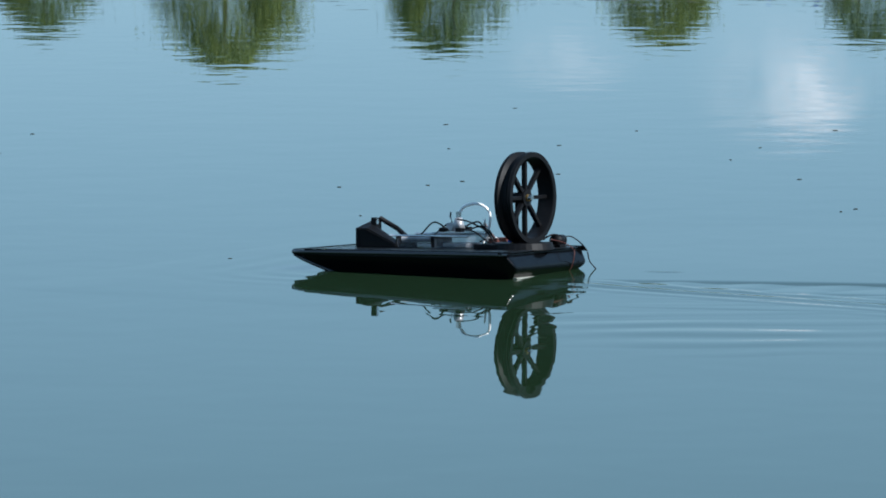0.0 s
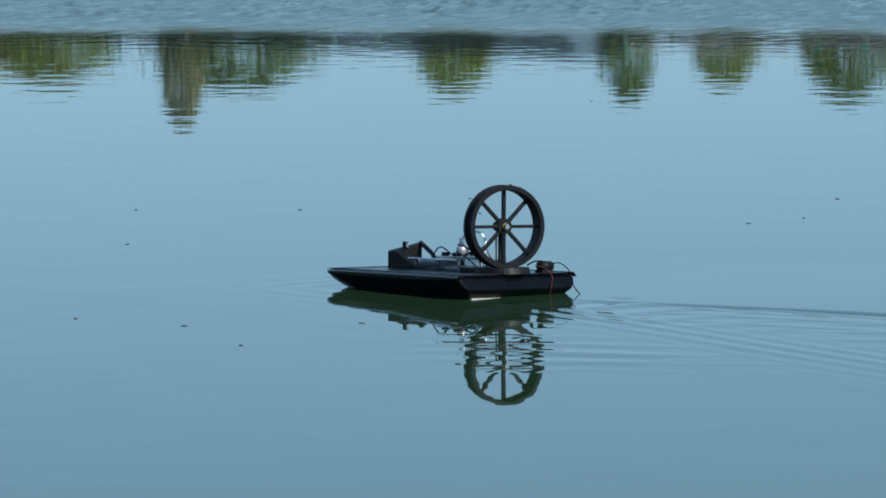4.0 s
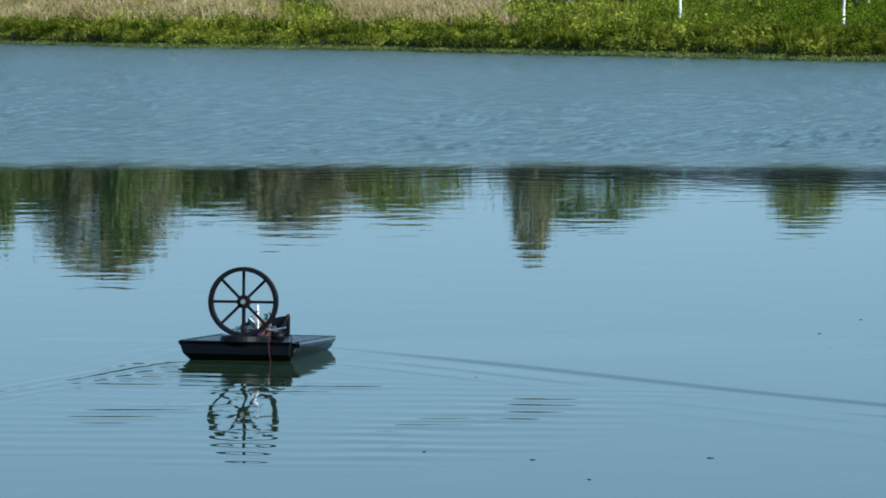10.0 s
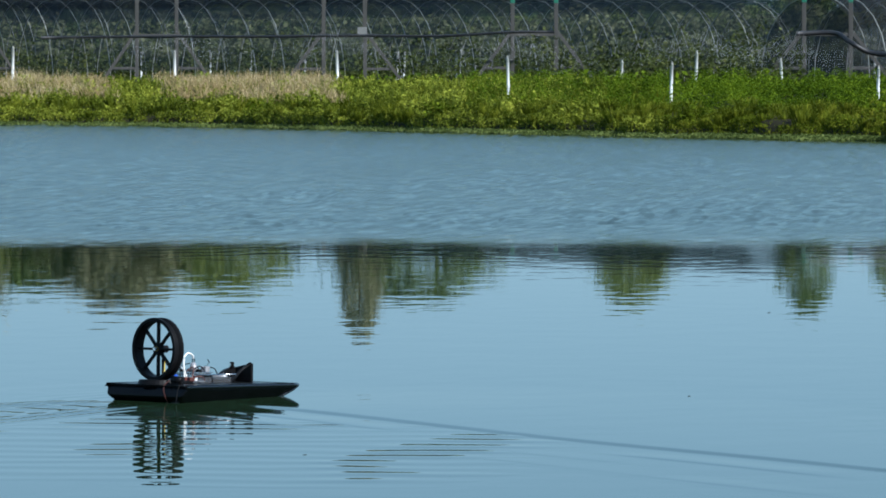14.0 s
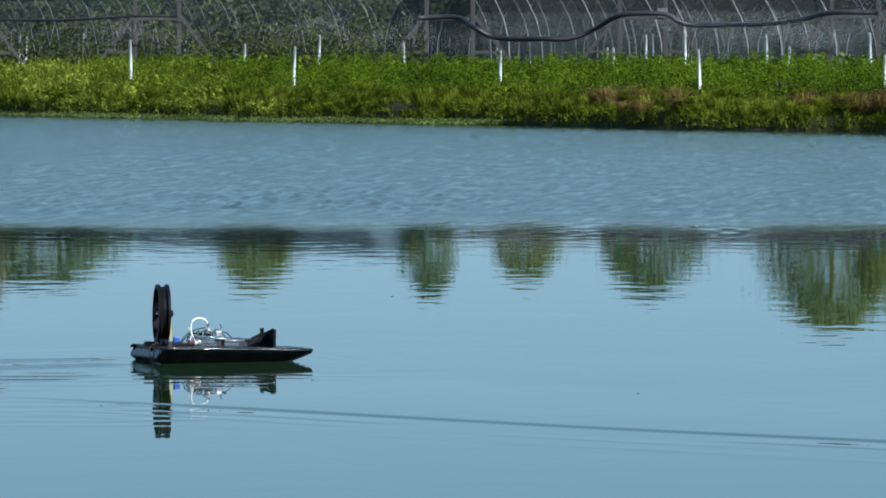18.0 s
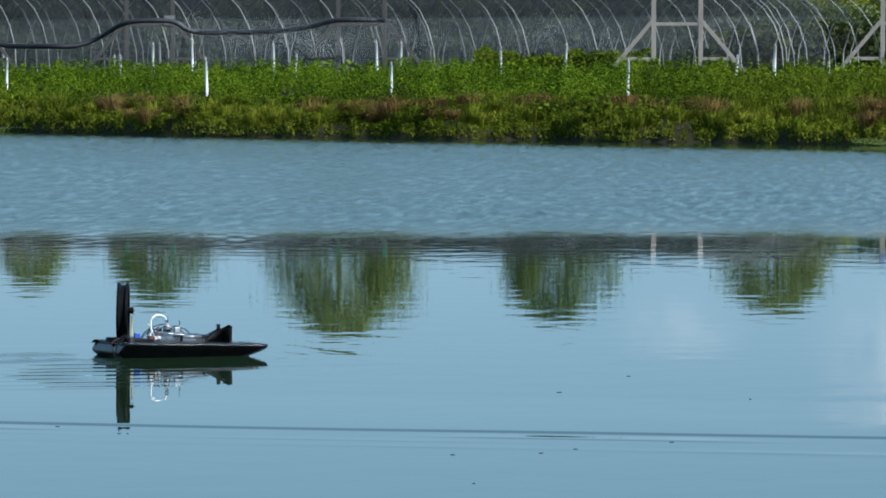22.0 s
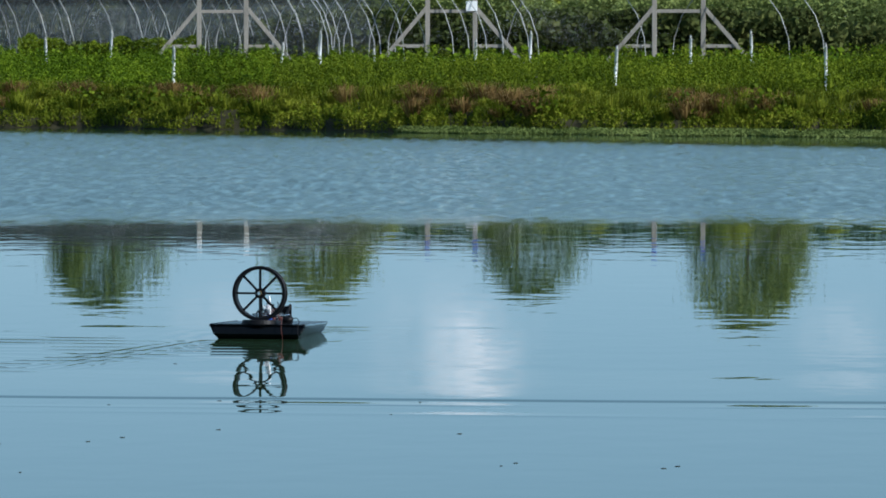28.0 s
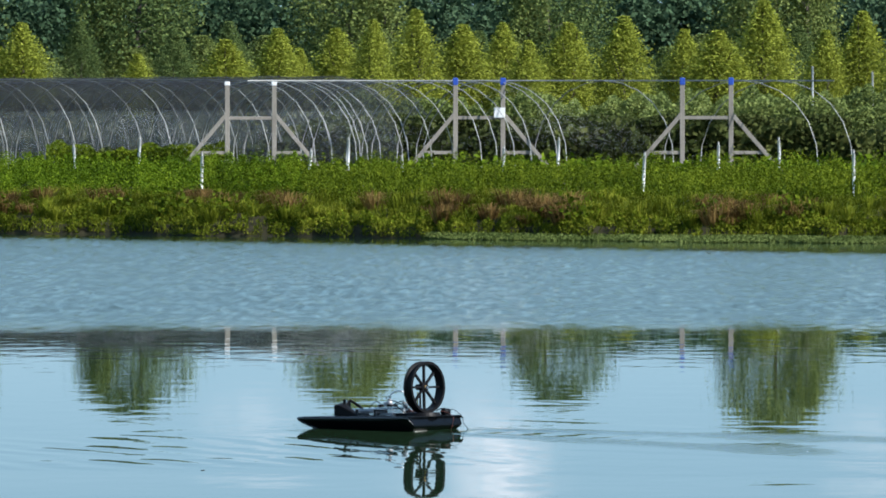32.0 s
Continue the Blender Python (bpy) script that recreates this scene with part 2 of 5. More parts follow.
BOAT_BLACK = surface("black_gloss_hull", (0.0010, 0.0012, 0.0016), (0.0035, 0.0042, 0.005), 0.17, scale=9.0, bump=0.0024, stretch=(1.0, 0.5, 1.6), coat=0.14)
BOAT_BLACK.node_tree.nodes["Principled BSDF"].inputs["Coat Roughness"].default_value = 0.07
DECK_BLACK = surface("black_deck", (0.003, 0.0035, 0.0045), (0.010, 0.011, 0.013), 0.3, scale=14.0, bump=0.0006)
RING_BLACK = surface("black_plastic", (0.003, 0.003, 0.0035), (0.008, 0.008, 0.009), 0.5, scale=20.0)
RING_BLACK.node_tree.nodes["Principled BSDF"].inputs["Specular IOR Level"].default_value = 0.13
BOAT_BLACK.node_tree.nodes["Principled BSDF"].inputs["Specular IOR Level"].default_value = 0.12
WET_EDGE = surface("wet_black_edge", (0.001, 0.001, 0.0015), (0.004, 0.004, 0.005), 0.11, scale=60.0, bump=0.0012, rough_var=0.07, coat=1.0)
STRIPE = surface("pale_strip", (0.22, 0.22, 0.19), (0.5, 0.5, 0.44), 0.5, scale=30.0)
STEEL = surface("bright_steel", (0.55, 0.55, 0.56), (0.8, 0.8, 0.8), 0.2, 1.0, scale=30.0)
BRASS = surface("brass", (0.35, 0.22, 0.07), (0.55, 0.36, 0.12), 0.35, 1.0, scale=30.0)
RED_WIRE = surface("red_wire", (0.06, 0.02, 0.016), (0.13, 0.04, 0.03), 0.5, scale=40.0)
BLUE_BOX = surface("blue_servo", (0.02, 0.07, 0.35), (0.03, 0.10, 0.5), 0.4, scale=40.0)
SILVER = surface("silver_paint", (0.22, 0.22, 0.23), (0.5, 0.5, 0.52), 0.35, 0.4, scale=30.0)
YELLOW_ROD = surface("yellow_rod", (0.5, 0.38, 0.05), (0.65, 0.5, 0.08), 0.5, scale=30.0)


def clear_plastic():
    m, nodes, links, b = nodes_of("clear_plastic")
    b.inputs["Base Color"].default_value = (0.20, 0.21, 0.23, 1)
    b.inputs["Roughness"].default_value = 0.12
    t = nodes.new("ShaderNodeBsdfTransparent")
    t.inputs["Color"].default_value = (0.85, 0.88, 0.9, 1)
    mx = nodes.new("ShaderNodeMixShader")
    mx.inputs["Fac"].default_value = 0.74
    links.new(b.outputs[0], mx.inputs[1])
    links.new(t.outputs[0], mx.inputs[2])
    links.new(mx.outputs[0], nodes["Material Output"].inputs["Surface"])
    return m


def netting(name, col, open_part, scale=1.5):
    """Woven shade cloth: dark threads with gaps that let the view and the light through."""
    m, nodes, links, b = nodes_of(name)
    f = noise_tex(nodes, links, scale, 4)
    links.new(ramp(nodes, links, f, [(0.3, tuple(c * 0.7 for c in col)), (0.7, tuple(c * 1.4 for c in col))]), b.inputs["Base Color"])
    b.inputs["Roughness"].default_value = 0.8
    t = nodes.new("ShaderNodeBsdfTransparent")
    mx = nodes.new("ShaderNodeMixShader")
    r = nodes.new("ShaderNodeMapRange")
    r.inputs["To Min"].default_value, r.inputs["To Max"].default_value = open_part - 0.12, open_part + 0.12
    links.new(f, r.inputs["Value"])
    links.new(r.outputs["Result"], mx.inputs["Fac"])
    links.new(b.outputs[0], mx.inputs[1])
    links.new(t.outputs[0], mx.inputs[2])
    links.new(mx.outputs[0], nodes["Material Output"].inputs["Surface"])
    return m


CLEAR = clear_plastic()
ROOF_CLOTH = netting("roof_shade_cloth", (0.024, 0.027, 0.032), 0.55)
MID_CLOTH = netting("thin_shade_cloth", (0.035, 0.039, 0.043), 0.60)
# paler than the roof cloth: lit netting and mist are put into its colour
SIDE_CLOTH = netting("side_shade_cloth", (0.13, 0.14, 0.145), 0.72)
SPRAY = surface("spray_drops", (0.6, 0.63, 0.66), (0.75, 0.77, 0.8), 0.4, scale=3.0)


def cloud_material(name, clear):
    """Far cloud: white haze that glows by itself in place of sunlight, dense in the middle and ragged and thin towards
    its rim.
    """
    m, nodes, links, b = nodes_of(name)
    e = nodes.new("ShaderNodeEmission")
    e.inputs["Color"].default_value, e.inputs["Strength"].default_value = (1.0, 0.985, 0.97, 1), 1.05
    t = nodes.new("ShaderNodeBsdfTransparent")
    tc = nodes.new("ShaderNodeTexCoord")
    flat = nodes.new("ShaderNodeVectorMath")
    flat.operation = "MULTIPLY"
    flat.inputs[1].default_value = (1, 0, 1)
    links.new(tc.outputs["Object"], flat.inputs[0])
    ln = nodes.new("ShaderNodeVectorMath")
    ln.operation = "LENGTH"
    links.new(flat.outputs["Vector"], ln.inputs[0])
    puff = noise_tex(nodes, links, 2.0, 6)
    body = nodes.new("ShaderNodeMapRange")
    body.interpolation_type = "SMOOTHSTEP"
    for key, value in (("From Min", 0.1), ("From Max", 0.98), ("To Min", 1.0), ("To Max", 0.0)):
        body.inputs[key].default_value = value
    links.new(ln.outputs["Value"], body.inputs["Value"])
    lump = nodes.new("ShaderNodeMapRange")
    lump.interpolation_type = "SMOOTHSTEP"
    for key, value in (("From Min", 0.36), ("From Max", 0.62), ("To Min", 0.05), ("To Max", 1.0)):
        lump.inputs[key].default_value = value
    links.new(puff, lump.inputs["Value"])
    both = nodes.new("ShaderNodeMath")
    both.operation = "MULTIPLY"
    links.new(body.outputs["Result"], both.inputs[0])
    links.new(lump.outputs["Result"], both.inputs[1])
    r = nodes.new("ShaderNodeMapRange")
    for key, value in (("From Min", 0.0), ("From Max", 1.0), ("To Min", 1.0), ("To Max", clear)):
        r.inputs[key].default_value = value
    links.new(both.outputs[0], r.inputs["Value"])
    mx = nodes.new("ShaderNodeMixShader")
    links.new(r.outputs["Result"], mx.inputs["Fac"])
    links.new(e.outputs[0], mx.inputs[1])
    links.new(t.outputs[0], mx.inputs[2])
    links.new(mx.outputs[0], nodes["Material Output"].inputs["Surface"])
    return m


CLOUD = cloud_material("cloud_white", 0.6)
THIN_CLOUD = cloud_material("thin_cloud", 0.86)


# ---- building helpers ----
def part(name, bm, material, parent=None, label="", smooth=False):
    me = bpy.data.meshes.new(name)
    bm.to_mesh(me)
    bm.free()
    me.materials.append(material)
    if smooth:
        for p in me.polygons:
            p.use_smooth = True
    ob = new(name, me)
    ob.parent = parent
    if label:
        tagged(ob, label)
    return ob


def from_arrays(name, verts, faces, material, parent=None, label="", smooth=False):
    me = bpy.data.meshes.new(name)
    me.from_pydata(verts, [], faces)
    me.materials.append(material)
    if smooth:
        me.shade_smooth()
    ob = new(name, me)
    ob.parent = parent
    if label:
        tagged(ob, label)
    return ob


def add_box(bm, lo, hi, m=None, bevel=0.0):
    r = bmesh.ops.create_cube(bm, size=1)
    vs = r["verts"]
    bmesh.ops.scale(bm, vec=[b - a for a, b in zip(lo, hi)], verts=vs)
    bmesh.ops.translate(bm, vec=[(a + b) / 2 for a, b in zip(lo, hi)], verts=vs)
    if bevel:
        es = list({e for v in vs for e in v.link_edges})
        r2 = bmesh.ops.bevel(bm, geom=es, offset=bevel, segments=2, affect="EDGES", profile=0.6)
        vs = list({v for f in r2["faces"] for v in f.verts} | {v for v in vs if v.is_valid})
    if m is not None:
        bmesh.ops.transform(bm, matrix=m, verts=vs)
    return vs


def box_part(name, lo, hi, material, parent=None, m=None, bevel=0.0, label=""):
    bm = bmesh.new()
    add_box(bm, lo, hi, m, bevel)
    return part(name, bm, material, parent, label)


def tube(points, radius, sides=6):
    """Vertices and faces of a round bar along points."""
    pts = [Vector(p) for p in points]
    verts, faces = [], []
    ref = Vector((0, 0, 1))
    for i, p in enumerate(pts):
        d = (pts[min(i + 1, len(pts) - 1)] - pts[max(i - 1, 0)]).normalized()
        a = d.cross(ref if abs(d.z) < 0.9 else Vector((1, 0, 0))).normalized()
        b = d.cross(a)
        r = radius[i] if isinstance(radius, (list, tuple)) else radius
        for k in range(sides):
            w = 2 * math.pi * k / sides
            verts.append(p + a * (math.cos(w) * r) + b * (math.sin(w) * r))
    for i in range(len(pts) - 1):
        for k in range(sides):
            j = (k + 1) % sides
            faces.append((i * sides + k, i * sides + j, (i + 1) * sides + j, (i + 1) * sides + k))
    faces.append(tuple(range(sides)))
    faces.append(tuple(reversed(range((len(pts) - 1) * sides, len(pts) * sides))))
    return verts, faces


def tube_part(name, points, radius, material, parent=None, sides=6, label=""):
    v, f = tube(points, radius, sides)
    return from_arrays(name, v, f, material, parent, label, smooth=True)


def smooth_line(points, n=6):
    """Catmull-Rom through points."""
    P = [Vector(p) for p in points]
    P = [P[0] * 2 - P[1]] + P + [P[-1] * 2 - P[-2]]
    out = []
    for i in range(1, len(P) - 2):
        for k in range(n):
            t = k / n
            out.append(0.5 * (2 * P[i] + (P[i + 1] - P[i - 1]) * t + (2 * P[i - 1] - 5 * P[i] + 4 * P[i + 1] - P[i + 2]) * t * t + (3 * P[i] - P[i - 1] - 3 * P[i + 1] + P[i + 2]) * t ** 3))
    out.append(P[-2])
    return out


def polar(u, d, z=0.0):
    """A place d metres from the camera's foot, u steps of 1/9000 radian right of the way ahead."""
    return Vector((d * math.sin(u / 9000), d * math.cos(u / 9000), z))


# ---- water, ground ----
def build_water():
    """The pond as one sheet: flat and calm on the near side, with low wind waves on the far side that die away under the bank."""
    us = list(range(-16000, -4300, 900)) + list(range(-4300, 1450, 8)) + list(range(1450, 16100, 900))
    ds = [0.5, 3.0, 10.0, 25.0, 40.0] + [14013 / v for v in np.arange(304, 60, -1.5)] + [260.0, 320.0]
    verts, faces = [], []
    for u in us:
        sn, cs = math.sin(u / 9000), math.cos(u / 9000)
        for d in ds:
            x, y, z = d * sn, d * cs, 0.0
            if 45 < d < 245 and -4300 <= u < 1450:
                p = Vector((x * 0.12, y * 0.05, 1.0))
                start = 47.0 + 1.5 * noise.noise(p) + 1.5 * noise.noise(Vector((x * 1.1, y * 0.4, 4.0)))
                rise = min(max((d - start) / 8.0, 0.0), 1.0) ** 1.5
                lee = min(max((0.985 - max(0.0117 * x + 0.00956 * y, 0.0155 * x + 0.0091 * y)) / 0.07, 0.12), 1.0)
                gust = 0.75 + 0.6 * noise.noise(Vector((x * 0.2, y * 0.05, 7.0)))
                wave = noise.noise(Vector((x * 7.0, y * 1.9, 0.0))) + 0.5 * noise.noise(Vector((x * 13.0, y * 3.1, 3.0)))
                z = WAVE * (d / 60) * rise * lee * gust * wave
            verts.append((x, y, z))
    k = len(ds)
    for a in range(len(us) - 1):
        for b in range(k - 1):
            q = a * k + b
            faces.append((q, q + 1, q + k + 1, q + k))
    ob = from_arrays("water", verts, faces, WATER, smooth=True)
    if ob.data.polygons[0].normal.z < 0:
        ob.data.flip_normals()
    tagged(ob, "still blue-green pond water, ruffled by wind on the far half", "water", kind="structure")


WAVE = 0.045
build_water()
SHORE_U = [-9000, -6000, -4500, -3480, -3075, -2700, -2290, -1950, -1500, -1165, -784, -145, 0, 400, 639, 784, 1000, 2500, 6000, 10000]
SHORE_D = [290, 260, 230, 209, 182, 174, 154, 143, 132, 123, 118.5, 111, 109, 106, 104.5, 103.5, 101, 80, 40, 14]
PROFILE_R = [-1.5, 0.0, 0.35, 0.9, 3.0, 10.0, 20.0, 45.0, 90.0, 200.0, 700.0, 3500.0]
PROFILE_Z = [-0.5, -0.03, 0.22, 0.38, 0.6, 1.15, 1.28, 1.35, 1.6, 2.2, 3.0, 6.0]


def shore(u):
    return float(np.interp(u, SHORE_U, SHORE_D)) + 0.9 * noise.noise(Vector((u * 0.006, 3.1, 0))) + 0.35 * noise.noise(Vector((u * 0.03, 8.1, 0)))


def ground_z(r):
    return float(np.interp(r, PROFILE_R, PROFILE_Z))


def build_ground():
    verts, faces = [], []
    us = list(range(-9000, -4000, 200)) + list(range(-4000, 1400, 20)) + list(range(1400, 10001, 200))
    k = len(PROFILE_R)
    for u in us:
        s = shore(u)
        for r, z in zip(PROFILE_R, PROFILE_Z):
            bumpy = 0.12 * noise.noise(Vector((u * 0.012, r * 0.6, 2.0))) if 0.3 < r < 30 else 0
            verts.append(polar(u, s + r, z + bumpy))
    for i in range(len(us) - 1):
        for j in range(k - 1):
            a = i * k + j
            faces.append((a, a + k, a + k + 1, a + 1))
    ob = from_arrays("ground", verts, faces, SOIL, smooth=True)
    tagged(ob, "dark soil bank and flat nursery field beyond the pond", "ground", kind="structure")
    # the near bank on which the camera stands
    verts, faces = [], []
    for i in range(41):
        x = -100 + i * 5
        e = 3.2 + 0.5 * noise.noise(Vector((x * 0.1, 0, 0)))
        for y, z in ((e + 0.8, -0.3), (e, 0.02), (e - 1.2, 0.12), (-6, 0.2), (-120, 1.0), (-300, 2.0)):
            verts.append((x * (1 if y > -20 else 4), y, z))
    for i in range(40):
        for j in range(5):
            a = i * 6 + j
            faces.append((a, a + 1, a + 7, a + 6))
    tagged(from_arrays("near_bank", verts, faces, SOIL, smooth=True), "dark soil of the near pond bank", "ground", kind="structure")


build_ground()

# ---- plants ----
rng = np.random.default_rng(7)


def leaf_mesh(points, size, spread=1.0):
    """A rhombic leaf at each point, turned at random."""
    n = len(points)
    a = rng.normal(size=(n, 3))
    a[:, 2] *= 0.7
    a /= np.linalg.norm(a, axis=1)[:, None]
    b = np.cross(a, rng.normal(size=(n, 3)))
    b /= np.linalg.norm(b, axis=1)[:, None]
    s = (size * rng.uniform(0.6, 1.35, n))[:, None]
    v = np.stack([points - a * s * 0.5, points + b * s * 0.3 * spread, points + a * s * 0.5, points - b * s * 0.3 * spread], 1).reshape(-1, 3)
    f = np.arange(4 * n).reshape(n, 4)
    return v, f


def blade_mesh(points, height, width, lean=0.35):
    """A tapering bent blade at each point."""
    n = len(points)
    h = (height * rng.uniform(0.55, 1.3, n))[:, None]
    ang = rng.uniform(0, 2 * np.pi, n)
    side = np.stack([np.cos(ang), np.sin(ang), np.zeros(n)], 1) * (width * rng.uniform(0.6, 1.3, n))[:, None]
    ln = rng.normal(size=(n, 3)) * lean
    ln[:, 2] = 0
    mid = points + ln * h * 0.35 + np.array([0, 0, 1]) * h * 0.55
    tip = points + ln * h + np.array([0, 0, 1]) * h * (1 - 0.35 * np.linalg.norm(ln, axis=1)[:, None])
    v = np.stack([points - side, points + side, mid + side * 0.7, mid - side * 0.7, tip], 1).reshape(-1, 3)
    i = np.arange(n)[:, None] * 5
    quads = (i + np.array([[0, 1, 2, 3]])).tolist()
    tris = (i + np.array([[3, 2, 4]])).tolist()
    return v, quads + tris


def stand(n, u0, u1, r0, r1, grow=None, keep=None, low=0.0):
    """n points of a stand of plants: along u, from r0 to r1 metres behind the shore; grow gives each one's height there."""
    u = rng.uniform(u0, u1, n)
    r = rng.uniform(r0, r1, n)
    d = np.interp(u, SHORE_U, SHORE_D)
    d = d + np.array([0.9 * noise.noise(Vector((a * 0.006, 3.1, 0))) + 0.35 * noise.noise(Vector((a * 0.03, 8.1, 0))) for a in u])
    z = np.interp(r, PROFILE_R, PROFILE_Z)
    lump = np.array([noise.noise(Vector((a * 0.02, b * 0.7, 5.0))) for a, b in zip(u, r)])
    fine = np.array([noise.noise(Vector((a * 0.07, b * 1.6, 9.0))) for a, b in zip(u, r)])
    q = lump * 0.6 + fine * 0.5
    p = np.stack([(d + r) * np.sin(u / 9000), (d + r) * np.cos(u / 9000), z], 1)
    if keep is not None:
        m = keep(u, r, q)
        p, q, u, r = p[m], q[m], u[m], r[m]
    return p, q, u, r


def field(name, label, category, material, n, u0, u1, r0, r1, height, size, keep=None):
    """A low leafy stand: leaves through the height of mounds."""
    p, q, u, r = stand(n, u0, u1, r0, r1, keep=keep)
    h = height * np.clip(0.6 + 2.9 * q, 0.1, 1.7)
    t = rng.uniform(0, 1, len(p)) ** 0.5
    p[:, 2] += h * t
    v, f = leaf_mesh(p, size)
    tagged(from_arrays(name, v.tolist(), f.tolist(), material), label, category, kind="stuff")


def sward(name, label, category, material, n, u0, u1, r0, r1, height, width, keep=None, lean=0.35):
    p, q, u, r = stand(n, u0, u1, r0, r1, keep=keep)
    p[:, 2] -= 0.03
    v, f = blade_mesh(p, height * np.clip(0.8 + 0.8 * q, 0.2, 1.7), width, lean)
    tagged(from_arrays(name, v.tolist(), f, material), label, category, kind="stuff")


def tussocks(name, label, material, n, u0, u1, r0, r1, height, blades, width, keep=None):
    """Clumps of blades that fan out and droop from a common foot."""
    feet, q, u, r = stand(n, u0, u1, r0, r1, keep=keep)
    size = rng.uniform(0.55, 1.35, len(feet))
    pick = np.repeat(np.arange(len(feet)), blades)
    ang = rng.uniform(0, 2 * np.pi, len(pick))
    out = np.sqrt(rng.uniform(0, 1, len(pick)))
    way = np.stack([np.cos(ang), np.sin(ang), np.zeros(len(pick))], 1)
    h = (height * size[pick] * rng.uniform(0.6, 1.15, len(pick)))[:, None]
    p = feet[pick] + way * (out * 0.16 * size[pick])[:, None] - np.array([0, 0, 0.04])
    side = np.stack([-np.sin(ang + 0.7), np.cos(ang + 0.7), np.zeros(len(pick))], 1) * width
    mid = p + way * h * (0.30 * out + 0.08)[:, None] + np.array([0, 0, 1]) * h * 0.72
    tip = p + way * h * (0.85 * out + 0.15)[:, None] + np.array([0, 0, 1]) * h * (1.0 - 0.45 * out)[:, None]
    v = np.stack([p - side, p + side, mid + side * 0.8, mid - side * 0.8, tip], 1).reshape(-1, 3)
    i = np.arange(len(pick))[:, None] * 5
    f = (i + np.array([[0, 1, 2, 3]])).tolist() + (i + np.array([[3, 2, 4]])).tolist()
    tagged(from_arrays(name, v.tolist(), f, material), label, "grass", kind="stuff")


def dry_patch(u, r, q):
    """Two stretches of the bank where dry grass stands, ragged at their ends."""
    w = u + 90 * q
    return (w < -2880) & (q > -0.22) | (w > -2775) & (w < -2480) & (q > -0.3)


field("crop", "dense low dark-green leafy crop on the bank top", "crop", CROP, 270000, -2250, -250, 3.2, 16.0, 0.44, 0.061)
field("herb_rows", "bright green upright herbs growing on the bank top", "crop", HERB, 140000, -420, 1350, 3.6, 15.0, 0.44, 0.057)
sward("herb_stems", "upright green stems of herbs on the bank", "crop", HERB, 12000, -420, 1350, 4.0, 16.0, 0.46, 0.022, lean=0.35)
field("weeds", "mixed green weeds on the bank", "weeds", LUSH, 80000, -4300, -2000, 1.6, 14.0, 0.36, 0.11,
      keep=lambda u, r, q: (q > -0.2) | (r < 7))
sward("grass", "green bank grass along the water's edge", "grass", GRASS, 60000, -4300, 1350, 0.1, 4.0, 0.26, 0.016)
sward("far_grass", "green and olive grass on the bank top", "grass", GRASS, 26000, -4300, -1900, 3.0, 22.0, 0.5, 0.028)
sward("tall_grass", "tall green grass standing among dry stalks", "grass", LUSH, 16000, -4300, -2000, 3.0, 15.0, 0.62, 0.016, lean=0.45)
sward("dry_grass", "pale dry grass standing in patches on the bank", "grass", DRY, 52000, -4300, -2400, 4.5, 17.0, 0.80, 0.015, keep=dry_patch, lean=0.45)
tussocks("sedge", "rust-brown sedge tussocks hanging over the water's edge", RUST, 300, -1350, 1100, 0.5, 3.6, 0.50, 110, 0.011,
         keep=lambda u, r, q: q + 0.3 * np.sin(u * 0.013) + 0.2 * np.sin(u * 0.041) > 0.1)
tussocks("grass_tussocks", "green grass tussocks on the pond bank", GRASS, 620, -4300, 1350, 0.6, 4.6, 0.42, 90, 0.012)
field("edge_plants", "low waterside plants at the pond's rim", "weeds", LUSH, 34000, -4300, -1900, 0.1, 1.4, 0.17, 0.08)
field("waterside_plants", "low bright-green waterside plants under the bank", "weeds", HERB, 22000, -1900, 1350, 0.45, 1.5, 0.16, 0.07)
field("bank_foot_plants", "low dark-green plants on the bank's wet foot", "weeds", GRASS, 44000, -1900, 1350, 0.05, 1.1, 0.13, 0.065)
field("nursery_crop", "dark-green potted plants in beds under the tunnels", "crop", NURSERY, 40000, -4300, -1650, 30.0, 43.0, 1.3, 0.15)
field("nursery_floor", "green ground plants on the nursery field", "crop", CROP, 22000, -4300, 1400, 17.0, 60.0, 0.35, 0.22)


def shore_mat(u0, u1, n, wide):
    """Flat green plants that float out from the bank's foot on the water."""
    u = rng.uniform(u0, u1, n)
    reach = np.array([1.6 + 1.5 * noise.noise(Vector((a * 0.009, 1.7, 0))) + 0.5 * noise.noise(Vector((a * 0.05, 4.4, 0))) for a in u]) * wide * np.clip(np.minimum(u - u0, u1 - u) / 150, 0, 1)
    out = rng.uniform(-0.4, 1, n)
    d = np.interp(u, SHORE_U, SHORE_D) - out * reach
    z = 0.015 + 0.11 * rng.uniform(0, 1, n) * (1.1 - np.clip(out, 0, 1))
    v, f = leaf_mesh(np.stack([d * np.sin(u / 9000), d * np.cos(u / 9000), z], 1), 0.07)
    tagged(from_arrays("shore_mat", v.tolist(), f.tolist(), MAT), "flat light-green mat of plants lying along the waterline", "weeds", kind="stuff")


shore_mat(-40, 1500, 60000, 1.0)
shore_mat(-4450, -1500, 60000, 0.8)


